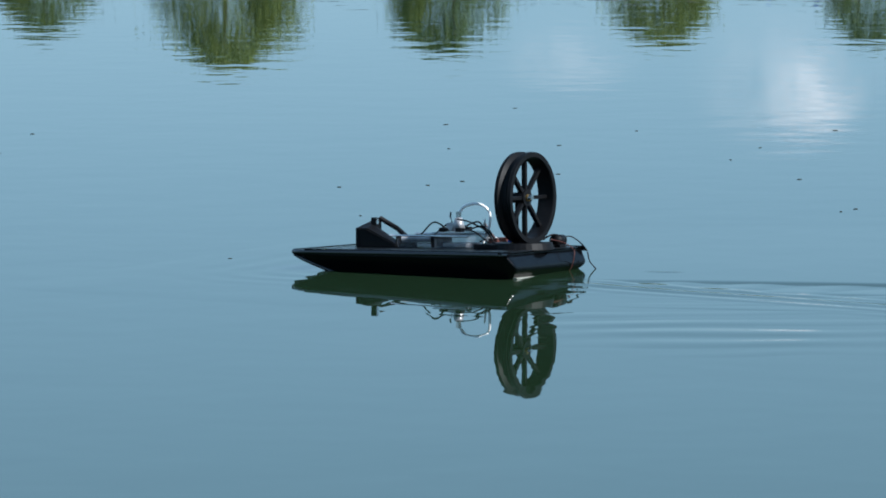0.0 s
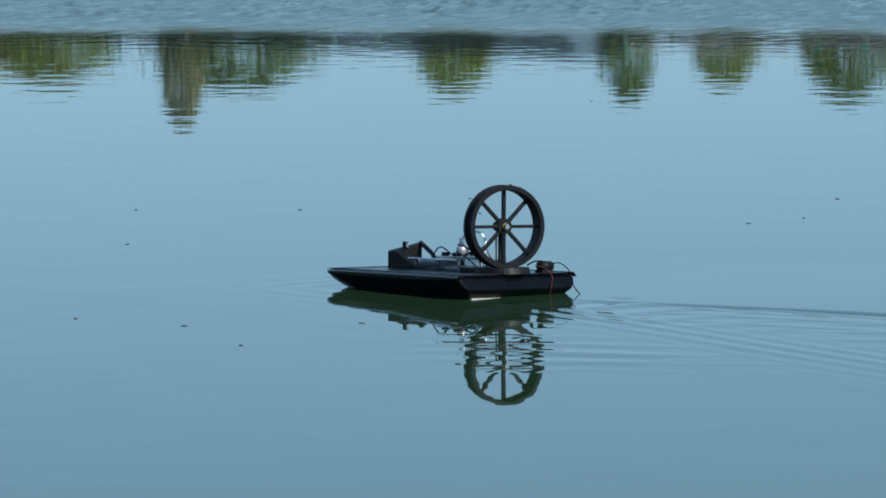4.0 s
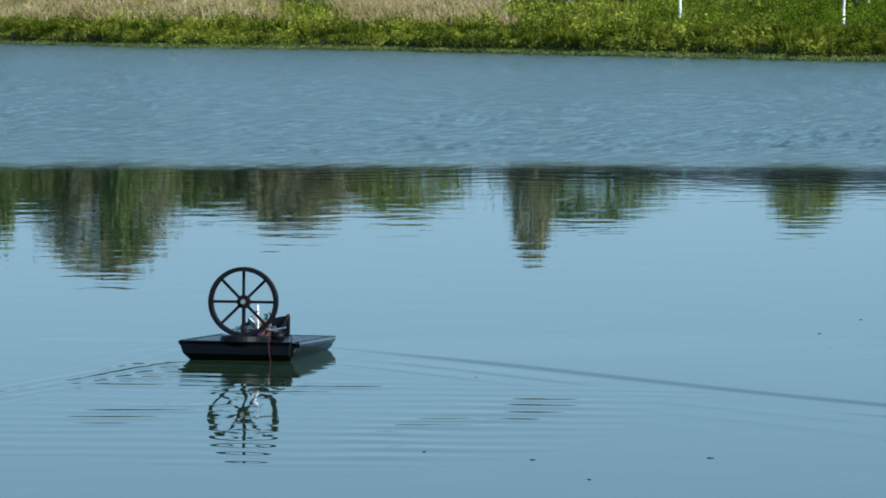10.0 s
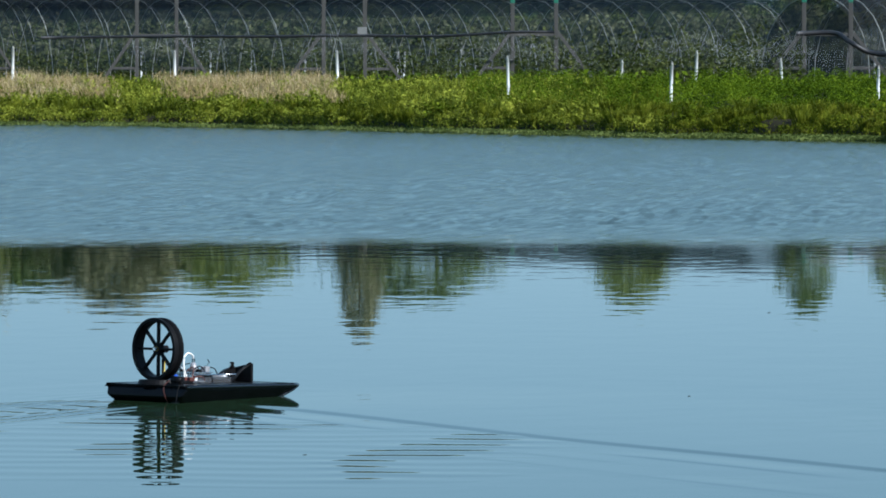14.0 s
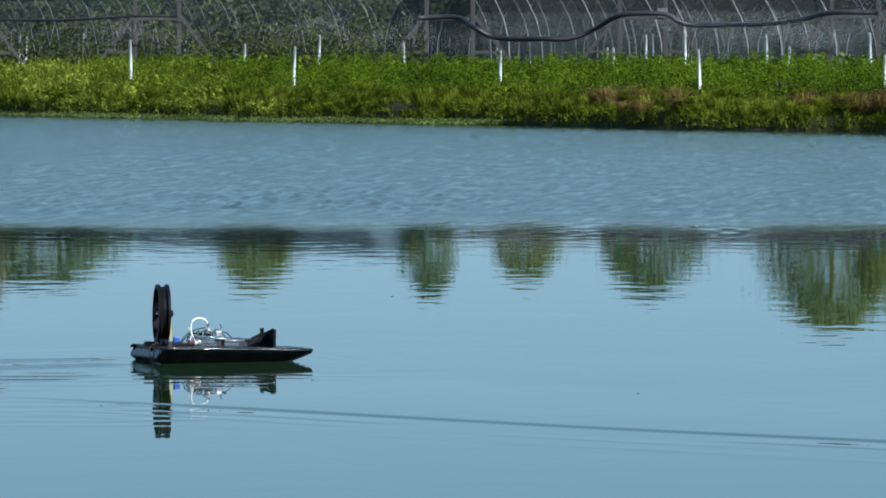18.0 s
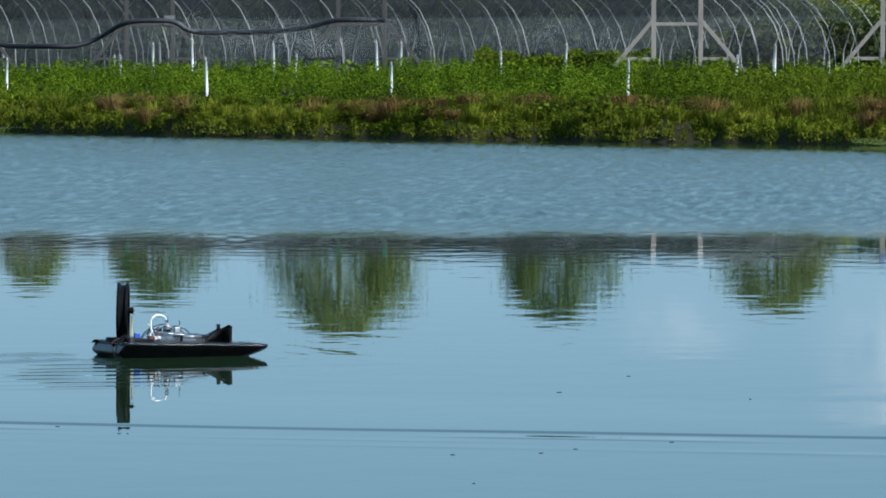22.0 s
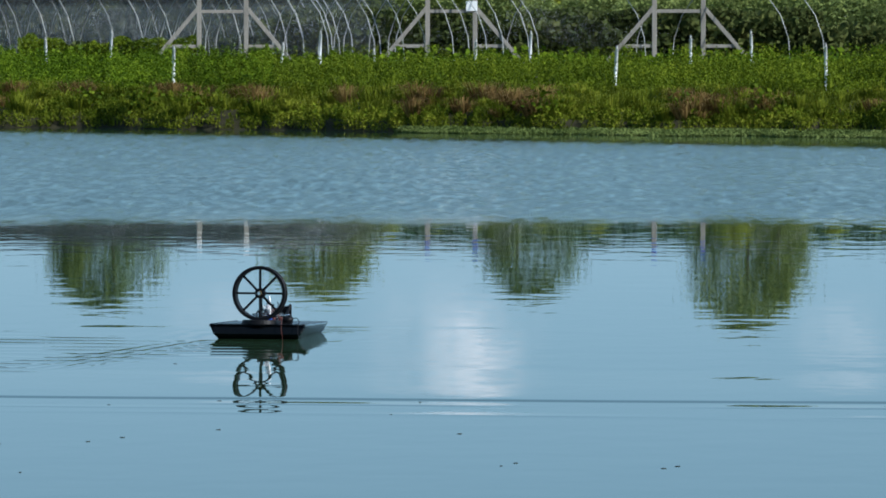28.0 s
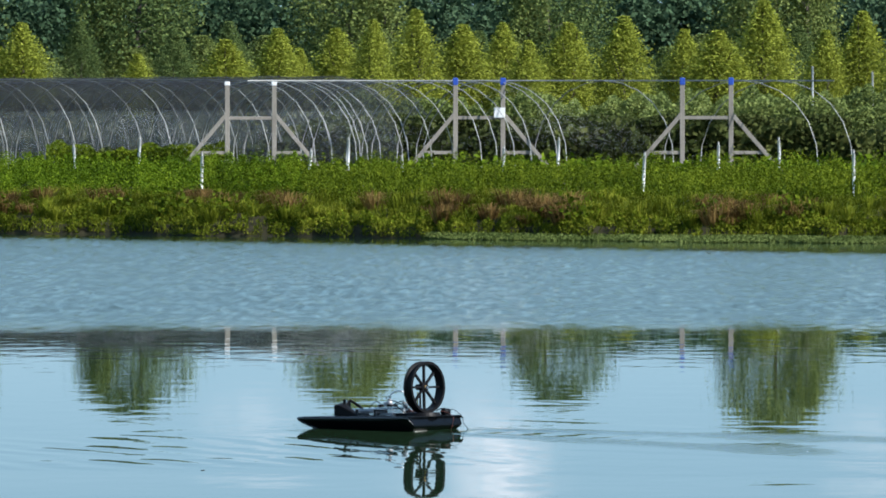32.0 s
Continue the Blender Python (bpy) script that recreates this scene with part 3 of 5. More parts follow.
def weed(u, r, height, spread):
    """A broad-leaved weed: a few stems with leaves."""
    ob = new("bank_weed")
    ob.location = polar(u, shore(u) + r, ground_z(r) - 0.02)
    for k in range(5):
        a = k * 1.26 + u
        tube_part("stem", [(0, 0, 0), (spread * 0.3 * math.cos(a), spread * 0.3 * math.sin(a), height * 0.6), (spread * 0.5 * math.cos(a), spread * 0.5 * math.sin(a), height)], [0.008, 0.006, 0.003], GRASS, ob, 4)
    p = rng.normal(size=(130, 3)) * np.array([spread * 0.42, spread * 0.42, height * 0.25]) + np.array([0, 0, height * 0.65])
    p[:, 2] = np.clip(p[:, 2], 0.03, None)
    v, f = leaf_mesh(p, 0.11, 1.3)
    from_arrays("leaves", v.tolist(), f.tolist(), HERB, ob)
    return tagged(ob, "bushy light-green broad-leaved weed at the water's edge", "weed", "bank weeds")


for u, r, h, s in [(226, 0.7, 0.55, 0.6), (-480, 0.8, 0.6, 0.5), (-575, 1.5, 0.45, 0.4), (-785, 0.8, 0.5, 0.5), (-1200, 0.9, 0.4, 0.5), (480, 0.9, 0.5, 0.5),
                   (-390, 1.0, 0.5, 0.6), (620, 1.2, 0.5, 0.45), (-1510, 1.4, 0.8, 0.8), (-1850, 1.2, 0.45, 0.5), (-2300, 1.3, 0.5, 0.6), (-2620, 1.2, 0.5, 0.6)]:
    weed(u, r, h, s)


# ---- trees ----
def crown_points(n, rx, ry, z0, z1, power, gaps):
    """Points in an uneven crown: a body of revolution filled with clumps and gaps."""
    c = max(10, n // 110)
    t = rng.uniform(0, 1, c)
    prof = np.clip(np.sin(np.pi * np.clip(t ** power, 0.02, 0.98)), 0.12, 1) ** (0.75 if power < 1 else 0.38)
    ang = rng.uniform(0, 2 * np.pi, c)
    rad = np.sqrt(rng.uniform(0.15, 1, c)) * prof
    cen = np.stack([np.cos(ang) * rad * rx, np.sin(ang) * rad * ry, z0 + (z1 - z0) * t], 1)
    pick = rng.integers(0, c, n)
    q = cen[pick] + rng.normal(size=(n, 3)) * np.array([rx, ry, (z1 - z0) * 0.5]) * gaps
    over = q[:, 2] > z1
    q[over, 2] = z1 - (q[over, 2] - z1) * 1.6
    q[:, 2] = np.clip(q[:, 2], z0 * 0.8, None)
    up = np.clip((q[:, 2] - z0) / (z1 - z0), 0, 1)
    q[:, :2] *= np.clip((1.04 - up) * (3.0 if power < 1 else 6.5), 0.06, 1.0)[:, None] ** 0.7
    return q


def make_tree(name, label, material, height, width, leaf, n, power=0.85, foot=0.12, gaps=0.16):
    ob = new(name)
    lean = rng.normal(0, 0.02, 2) * height
    pts = [(0, 0, -0.3), (lean[0] * 0.3, lean[1] * 0.3, height * 0.35), (lean[0], lean[1], height * 0.75), (lean[0] * 1.2, lean[1] * 1.2, height * 0.93)]
    v, f = tube(pts, [height * 0.018 + 0.03, height * 0.014 + 0.02, height * 0.007, 0.02], 7)
    v = list(v)
    for k in range(7):
        z = height * rng.uniform(0.25, 0.7)
        a = rng.uniform(0, 2 * np.pi)
        e = Vector((math.cos(a) * width * 0.36, math.sin(a) * width * 0.36, z + height * 0.16))
        bv, bf = tube([(lean[0] * z / height, lean[1] * z / height, z), (e.x * 0.5, e.y * 0.5, z + height * 0.06), e], [0.05, 0.035, 0.015], 5)
        o = len(v)
        v += bv
        f += [tuple(i + o for i in face) for face in bf]
    from_arrays("trunk", v, f, BARK, ob, smooth=True)
    q = crown_points(n, width / 2, width / 2, height * foot, height, power, gaps)
    lv, lf = leaf_mesh(q, leaf, 1.3)
    from_arrays("crown", lv.tolist(), lf.tolist(), material, ob)
    return tagged(ob, label, "tree")


def plant_trees(base, places, group, base_size):
    """Copies of one tree at places (u, distance, height, width), turned and sized one by one."""
    for i, (u, d, h, w) in enumerate(places):
        z = ground_z(d - shore(u)) - 0.1
        m = Matrix.Translation(polar(u, d, z)) @ Matrix.Rotation(i * 2.4, 4, "Z")
        ob = base if i == 0 else copy_thing(base, m)
        ob.matrix_basis = m
        ob.scale = (w / base_size[1], w / base_size[1], h / base_size[0])
        tagged(ob, group=group)


def above(v, d):
    """Height of a thing d metres off whose top stands v steps over the level line of the eye."""
    return EYE + v * d / 9000


# tall trees whose crowns stand over the rest: place, crown width, and how far down they show mirrored
TALL = [(-549, 185, 441), (-164, 180, 425), (200, 160, 425), (586, 185, 476), (960, 170, 440), (-932, 215, 468), (-1255, 170, 407), (-1476, 112, 385),
        (-1650, 95, 412), (-1960, 125, 395), (-2335, 250, 392), (-2678, 225, 378), (-3010, 240, 372), (-3315, 230, 372)]
tall_a = make_tree("tree", "tall dark-green broadleaf tree in the row behind the nursery", DARKLEAF, 14.0, 7.0, 0.2, 22000, 1.2, 0.10, 0.14)
tall_b = make_tree("tree", "tall olive-green broadleaf tree with a full crown", MIDLEAF, 14.0, 7.0, 0.2, 22000, 1.1, 0.10, 0.14)
TD = 800.0


def tall_place(u, w, vr):
    return (u, TD, vr * TD / 9000 - EYE - 3.0, w * (1.22 if u > -1800 else 1.3) * TD / 9000)


plant_trees(tall_a, [tall_place(*t) for t in TALL[0::2]], "tall trees behind the nursery", (14.0, 7.0))
plant_trees(tall_b, [tall_place(*t) for t in TALL[1::2]], "tall trees behind the nursery", (14.0, 7.0))
# companions that widen each tall tree's crown to one side
side = make_tree("tree", "leafy olive tree beside a taller tree", MIDLEAF, 12.0, 4.0, 0.2, 9000, 1.1, 0.1, 0.14)
plant_trees(side, [(u + w * (0.31 if i % 2 else -0.31), TD - 4, (vr - 42 - 13 * (i % 3)) * TD / 9000 - EYE - 3.0, w * (0.55 if u > -1800 else 0.7) * TD / 9000) for i, (u, w, vr) in enumerate(TALL)],
            "tall trees behind the nursery", (12.0, 4.0))
# a bare brown trunk stump of a tree, and pale thin ones, in the far corner of the pond
bare = make_tree("bare_tree", "grey-brown half-dead tree with thin pale foliage", PALE, 14.0, 3.0, 0.2, 12000, 1.15, 0.03, 0.14)
plant_trees(bare, [(u, TD - 8, vr * TD / 9000 - EYE - 3.0, w * TD / 9000) for u, w, vr in [(-2435, 90, 452), (-2865, 265, 400), (-3190, 240, 480)]], "half-dead trees", (14.0, 3.0))
low = make_tree("tree", "lower olive-green tree in a close row", MIDLEAF, 11.0, 4.0, 0.22, 10000, 1.05, 0.06, 0.16)
plant_trees(low, [(-3640 + 68 * i + 18 * math.sin(i * 2.1), TD + 6, (362 + 20 * math.sin(i * 1.7)) * TD / 9000 - EYE - 3.0, 13.5 + 1.8 * math.sin(i * 3.3)) for i in range(14)] + [(-2290, TD + 6, 24.0, 10.4), (-2230, TD + 6, 23.0, 9.2), (-2040, TD + 6, 22.5, 9.2)],
            "close row of lower trees", (11.0, 4.0))
deep = make_tree("tree", "very dark dense conifer-like tree", DARKLEAF, 16.0, 5.0, 0.4, 9000, 1.05, 0.03, 0.14)
plant_trees(deep, [(-3440, 300, 500 * 300 / 9000 - EYE - 2.0, 5.4), (-3600, 310, 11.0, 5.0), (-3150, 335, 450 * 335 / 9000 - EYE - 2.0, 4.0)], "dark trees", (16.0, 5.0))

# the row of young yellow-green trees
young = [make_tree("young_tree", "young yellow-green poplar in a planted row", YELLOW, 9.0, 2.6, 0.125, 20000, 0.82, 0.05, 0.2) for _ in range(3)]
ROW = [(40, 255, 80), (0, 215, 60), (-60, 240, 75), (245, 205, 60), (400, 226, 85), (492, 248, 72), (530, 215, 50), (595, 252, 80), (660, 262, 62), (735, 282, 74), (820, 257, 82), (890, 262, 66), (935, 225, 60),
       (1005, 258, 82), (1105, 272, 74), (1210, 250, 66), (1270, 242, 90), (1350, 297, 84), (1460, 246, 60), (1525, 282, 76), (1600, 250, 75), (1680, 262, 80),
       (-150, 262, 80), (-240, 245, 75), (-330, 255, 80), (-430, 240, 80), (-520, 255, 80)]
for k in range(3):
    plant_trees(young[k], [(x - 784, 700 + 6 * (i % 4), above(v, 700) - 2.9, w * 1.3 * 700 / 9000) for i, (x, v, w) in enumerate(ROW) if i % 3 == k], "row of young trees", (9.0, 2.6))

# darker trees between and behind them
mid_a = make_tree("tree", "dark-green tree standing among others", DARKLEAF, 11.0, 5.0, 0.15, 26000, 0.95, 0.05, 0.18)
mid_b = make_tree("tree", "grey-green tree standing among others", MIDLEAF, 11.0, 5.0, 0.15, 26000, 0.95, 0.05, 0.18)
for k, base in enumerate((mid_a, mid_b)):
    spots = []
    for i in range(74):
        if i % 2 == k:
            u = -4100 + i * 72 + 30 * math.sin(i * 5.3)
            spots.append((u, 760 + 8 * (i % 5), above((236 if u > -1150 else 140) + 42 * noise.noise(Vector((i * 1.7, 0, 0))), 760) - 2.9, (125 + 40 * math.sin(i * 3.1)) * 760 / 9000))
    plant_trees(base, spots, "trees behind the nursery", (11.0, 5.0))


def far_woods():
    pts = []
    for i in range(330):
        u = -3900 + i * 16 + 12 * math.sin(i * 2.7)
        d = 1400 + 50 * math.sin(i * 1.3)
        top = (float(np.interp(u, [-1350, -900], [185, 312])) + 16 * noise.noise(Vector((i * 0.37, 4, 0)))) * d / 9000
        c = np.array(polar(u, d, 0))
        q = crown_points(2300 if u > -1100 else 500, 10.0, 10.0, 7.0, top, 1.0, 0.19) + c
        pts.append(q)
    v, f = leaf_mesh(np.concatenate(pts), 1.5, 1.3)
    tagged(from_arrays("far_woods", v.tolist(), f.tolist(), HAZE_LEAF), "distant wooded rise behind the nursery, its leaves tinted blue-green for haze", "woods", kind="stuff")


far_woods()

# ---- nursery tunnels ----
ACROSS = Vector((0.74, -0.67, 0.0))  # from the ridge to the near foot of a hoop
HALF = 2.9


def hoop_mesh(name, top, material):
    pts = []
    for k in range(13):
        a = math.pi * k / 12
        pts.append(ACROSS * (math.cos(a) * HALF) + Vector((0, 0, (max(math.sin(a), 0.0) ** 0.8) * top)))
    v, f = tube(pts, 0.0135, 5)
    me = bpy.data.meshes.new(name)
    me.from_pydata(v, [], f)
    me.materials.append(material)
    me.shade_smooth()
    return me


def cloth(name, axis, a0, a1, length, top, material, parent, label, steps=40, sag=0.05):
    verts, faces = [], []
    m = 9
    for i in range(steps + 1):
        dip = 1 - sag * math.sin(math.pi * ((i * length / steps / 1.25) % 1.0)) * 0.35
        for k in range(m):
            a = radians(a0 + (a1 - a0) * k / (m - 1))
            verts.append(axis * (length * i / steps) + ACROSS * (math.cos(a) * (HALF - 0.05) * dip) + Vector((0, 0, (max(math.sin(a), 0.0) ** 0.8) * (top - 0.05) * dip)))
    for i in range(steps):
        for k in range(m - 1):
            q = i * m + k
            faces.append((q, q + m, q + m + 1, q + 1))
    return from_arrays(name, verts, faces, material, parent, label, smooth=True)


def gable_frame(parent, gap, height, timber, capped, sign):
    """Two posts with braces and rails that carry a tunnel's end; they face the pond."""
    s = gap / 2
    box_part("post", (-s - 0.07, -0.07, -0.3), (-s + 0.07, 0.07, height), timber, parent, bevel=0.012)
    box_part("post", (s - 0.07, -0.07, -0.3), (s + 0.07, 0.07, height), timber, parent, bevel=0.012)
    box_part("rail", (-s + 0.075, -0.05, height * 0.60), (s - 0.075, 0.03, height * 0.60 + 0.1), timber, parent, bevel=0.008)
    for sg in (-1, 1):
        x0, x1, zt = sg * (s + 0.02), sg * (s + 1.55), height * 0.66
        ln = math.hypot(x1 - x0, zt)
        m = Matrix.Translation(((x0 + x1) / 2, -0.03, zt / 2)) @ Matrix.Rotation(math.atan2(-zt, x1 - x0), 4, "Y").inverted()
        box_part("brace", (-ln / 2, -0.045, -0.06), (ln / 2, 0.045, 0.06), timber, parent, m, 0.008)
        xs = sorted((sg * (s + 0.075), sg * (s + 1.55 * 0.68)))
        box_part("strut", (xs[0], -0.04, height * 0.215), (xs[1], 0.04, height * 0.215 + 0.1), timber, parent, bevel=0.008)
        box_part("post_cap", (sg * s - 0.08, -0.08, height - 0.06), (sg * s + 0.08, 0.08, height + (0.06 if capped == 2 else 0.16)), (timber, BLUE_CAP, PLASTIC, GREEN_CAP)[capped], parent, bevel=0.02,
                 label=("", "blue wrapped post top", "white wrapped post top", "green wrapped post top")[capped])
    if sign:
        board = box_part("sign_board", (s - 0.27, -0.1, height * 0.62), (s + 0.07, -0.075, height * 0.62 + 0.3), PLASTIC if capped == 1 else PIPE_DULL, parent, bevel=0.004, label="small blank white sign" if capped == 1 else "small blank grey sign")
        return board


# middle of each end frame, spacing of its posts, distance, height of its top over the eye's level
ENDS = [(-3130, 70, 212, 137), (-2797, 70, 202, 138), (-2466, 73, 185, 138), (-2130, 77, 182, 140),
        (-1613, 82, 170, 141), (-1272, 81, 167, 143), (-898, 82, 163, 145),
        (-340, 83, 156, 146), (64, 84, 154, 147), (466, 86, 151, 147)]
for i, (u, gap, d, v) in enumerate(ENDS):
    base = ground_z(d - shore(u)) - 0.02
    fr = new("tunnel_end_frame")
    fr.matrix_basis = Matrix.Translation(polar(u, d, base)) @ Matrix.Rotation(-u / 9000, 4, "Z")
    gable_frame(fr, gap * d / 9000, above(v, d) - base, TIMBER if i > 6 else TIMBER_DARK, 1 if i > 7 else 2 if i == 7 else 3 if i > 2 else 0, i in (2, 5, 8))
    tagged(fr, "grey weathered timber frame with two braced posts" if i > 6 else "dark old timber frame with two braced posts", "timber frame", "tunnel frames")

# tunnels: from and to (place, distance), ridge height over the eye's level, cover
TUNNELS = [((-3700, 240), (-1700, 180), 143, 1), ((-3650, 250), (-1720, 189), 138, 1),
           ((-1640, 173), (-190, 160), 152, 2), ((-1560, 181), (-120, 168), 147, 2),
           ((-345, 158), (690, 150), 151, 0)]
for i, ((ua, da), (ub, db), v, cover) in enumerate(TUNNELS):
    a, b = polar(ua, da), polar(ub, db)
    axis = (b - a).normalized()
    length = (b - a).length
    base = ground_z(da - shore(ua)) - 0.02
    top = above(v, da) - base
    tn = new("hoop_tunnel")
    tn.location = (a.x, a.y, base)
    drop = (above(v, db) - above(v, da)) / length
    hoop = hoop_mesh("hoop", top, PIPE)
    gap = 1.9 if cover == 1 else 1.1
    n = int(length / gap)
    # the bare row has lost many of its hoops
    spots = [gap * k for k in range(n + 1)] if cover else [(u - ua) / (ub - ua) * length for u in (-335, -310, -278, -254, -222, -180, -130, -92, -44, -19, 16, 50, 82, 106, 300, 526, 591)]
    for k, at in enumerate(spots):
        h = new("hoop", hoop)
        h.parent = tn
        h.location = axis * (at + 0.12 * math.sin(k * 1.9 + i)) + Vector((0, 0, drop * at))
        h.rotation_euler = (0, 0, radians(2.5 * math.sin(k * 2.3 + i)))
    tube_part("ridge_pipe", [(0, 0, top), axis * length + Vector((0, 0, top + drop * length))], 0.026, PIPE, tn)
    if cover:
        cloth("roof_cloth", axis, {1: 50, 2: 62}[cover], {1: 140, 2: 118}[cover], length, top, ROOF_CLOTH, tn, "black shade cloth over the hoops")
    if cover == 1:
        cloth("side_cloth", axis, 6, 50, length, top, SIDE_CLOTH, tn, "thin grey netting down the side")
    if cover == 2:
        cloth("haunch_cloth", axis, 36, 62, length, top, MID_CLOTH, tn, "dark netting below the roof")
        cloth("haunch_cloth", axis, 118, 144, length, top, MID_CLOTH, tn, "dark netting below the roof")
        cloth("side_cloth", axis, 4, 36, length, top, SIDE_CLOTH, tn, "thin grey netting down the side")
        cloth("side_cloth", axis, 144, 176, length, top, SIDE_CLOTH, tn, "thin grey netting down the side")
        arch = [ACROSS * (math.cos(math.pi * k / 16) * HALF * 0.97) + Vector((0, 0, max(math.sin(math.pi * k / 16), 0.0) ** 0.8 * top * 0.97)) for k in range(17)]
        from_arrays("end_cloth", arch, [tuple(range(17))], MID_CLOTH, tn, "dark netting across the tunnel's end")
    tagged(tn, {0: "bare row of arched galvanised hoops with a ridge pipe", 1: "arched hoop tunnel with black shade cloth on its roof",
                2: "arched hoop tunnel closed with black shade netting"}[cover], "hoop tunnel", "nursery tunnels")


def hose_line(name, label, pts, radius):
    """A hose hung along the frames: (u, height over the eye's level, distance)."""
    line = smooth_line([polar(u, d, above(v, d)) for u, v, d in pts], 5)
    ob = tube_part(name, line, radius, HOSE, None, 7)
    tagged(ob, label, "hose")


hose_line("irrigation_hose", "thick black irrigation hose slung between the timber frames",
          [(-1668, 83, 168), (-1600, 84, 168), (-1570, 66, 167), (-1530, 48, 167), (-1450, 46, 166), (-1400, 47, 166), (-1360, 62, 166), (-1310, 88, 165), (-1235, 90, 165), (-1205, 75, 165), (-1170, 70, 165),
           (-1060, 72, 164), (-990, 80, 163), (-940, 92, 162), (-857, 92, 162)], 0.085)
hose_line("irrigation_hose", "thin black irrigation hose strung along dark frames",
          [(-3000, 76, 187), (-2800, 78, 186), (-2600, 78, 184), (-2466, 80, 183), (-2300, 79, 182), (-2169, 86, 181), (-2095, 86, 181)], 0.05)

# shrubs in rows under and behind the hoops
def shrub_rows():
    pts = []
    for u0, u1, d, z0, z1, n in [(-280, 760, 163, 1.3, 3.3, 16000), (-150, 1350, 185, 1.4, 3.2, 10000), (-450, -250, 166, 1.3, 2.5, 1800), (420, 1350, 170, 1.3, 3.3, 6000), (-640, -430, 160, 1.3, 2.3, 2200),
                                 (-4300, -300, 225, 1.6, 3.0, 16000)]:
        u = rng.uniform(u0, u1, n)
        dd = d + rng.uniform(-1.6, 1.6, n)
        lump = np.array([0.75 + 0.35 * noise.noise(Vector((a * 0.012, d * 0.3, 1))) + 0.2 * noise.noise(Vector((a * 0.05, d * 0.3, 7))) for a in u])
        z = z0 + (z1 - z0) * lump * rng.uniform(0, 1, n) ** 0.7
        pts.append(np.stack([dd * np.sin(u / 9000), dd * np.cos(u / 9000), z], 1))
    v, f = leaf_mesh(np.concatenate(pts), 0.26, 1.3)
    tagged(from_arrays("nursery_shrubs", v.tolist(), f.tolist(), NURSERY), "rows of dark-green potted shrubs in the nursery", "shrubs", kind="stuff")


shrub_rows()


def hedge(name, label, material, rows, leaf):
    pts = []
    for u0, u1, d, z0, z1, n in rows:
        u = rng.uniform(u0, u1, n)
        dd = d + rng.uniform(-2.0, 2.0, n)
        lump = np.array([0.8 + 0.35 * noise.noise(Vector((a * 0.010, d * 0.3, 11))) + 0.2 * noise.noise(Vector((a * 0.045, d * 0.3, 17))) for a in u])
        pts.append(np.stack([dd * np.sin(u / 9000), dd * np.cos(u / 9000), z0 + (z1 - z0) * lump * rng.uniform(0, 1, n) ** 0.6], 1))
    v, f = leaf_mesh(np.concatenate(pts), leaf, 1.3)
    tagged(from_arrays(name, v.tolist(), f.tolist(), material), label, "shrubs", kind="stuff")


hedge("far_nursery_rows", "grey-green shrub rows standing behind the tunnels", FAR_SHRUB, [(-4300, -300, 260, 1.6, 4.0, 26000), (-4300, -200, 300, 1.8, 6.4, 40000)], 0.3)
hedge("tall_nursery_plants", "tall leafy green plants standing behind the bare hoops", MIDLEAF, [(-200, 1400, 320, 2.0, 6.7, 80000), (350, 1400, 300, 2.0, 6.3, 30000)], 0.2)
hedge("rank_weeds", "rank green weeds in front of the tunnel", HERB, [(-700, -380, 159, 1.2, 2.4, 16000)], 0.10)

def clipped_hedge(u0, u1, d, depth, top, n):
    """A hedge cut flat along its top: leaves through its body, densest at the skin."""
    u = rng.uniform(u0, u1, n)
    z = 1.3 + (top - 1.3) * rng.uniform(0, 1, n) ** 0.75 * (1 + 0.035 * np.sin(u * 0.05))
    y = d + depth * rng.uniform(-1, 1, n) ** 3
    v, f = leaf_mesh(np.stack([y * np.sin(u / 9000), y * np.cos(u / 9000), z], 1), 0.15, 1.3)
    tagged(from_arrays("clipped_hedge", v.tolist(), f.tolist(), NURSERY), "flat-topped dark-green hedge behind the bare hoops", "hedge", kind="stuff")


clipped_hedge(-215, 130, 166, 0.8, 3.2, 12000)
clipped_hedge(180, 720, 168, 0.8, 3.2, 18000)

# white sprinkler risers: place, top and foot over the eye's level, row (0 front, 1 middle, 2 behind)
RISERS = [(-649, 38, 2, 1), (-539, 52, 13, 1), (-427, 23, -27, 0), (-237, 30, 5, 1), (-169, 50, 15, 1), (-70, 18, 12, 1), (107, 36, 15, 1), (202, 50, 22, 1), (353, 24, -12, 0), (487, 42, 17, 1), (596, 50, 32, 1), (726, 28, -10, 0),
          (-275, 122, 95, 2), (-136, 122, 104, 2), (-21, 115, 95, 2), (128, 124, 95, 2), (551, 130, 95, 2), (653, 176, 135, 2), (759, 166, 130, 2),
          (-1337, 30, 8, 1), (-1266, 52, 26, 1), (-1195, 60, 6, 1), (-1170, 26, -22, 0), (-1051, 52, 19, 1), (-1016, 32, 0, 1), (-869, 56, 8, 1), (-845, 17, -26, 0), (-829, 54, 19, 1),
          (-2477, 53, 10, 1), (-2372, 50, 40, 2), (-2268, 53, 40, 2), (-2175, 43, -30, 0), (-1977, 36, 3, 1), (-1889, 32, -27, 0), (-1845, 53, 8, 1), (-1692, 38, 6, 1), (-1524, 25, -20, 0), (-1252, 53, 30, 2), (-1322, 30, 8, 1),
          (-1528, 50, 38, 2), (-2824, 50, 40, 2), (-2765, 53, 18, 1), (-2702, 50, 36, 2), (-2632, 53, 40, 2), (-2537, 53, 46, 2), (-2361, 50, 43, 2), (-2261, 55, 43, 2), (-3051, 60, 20, 1)]
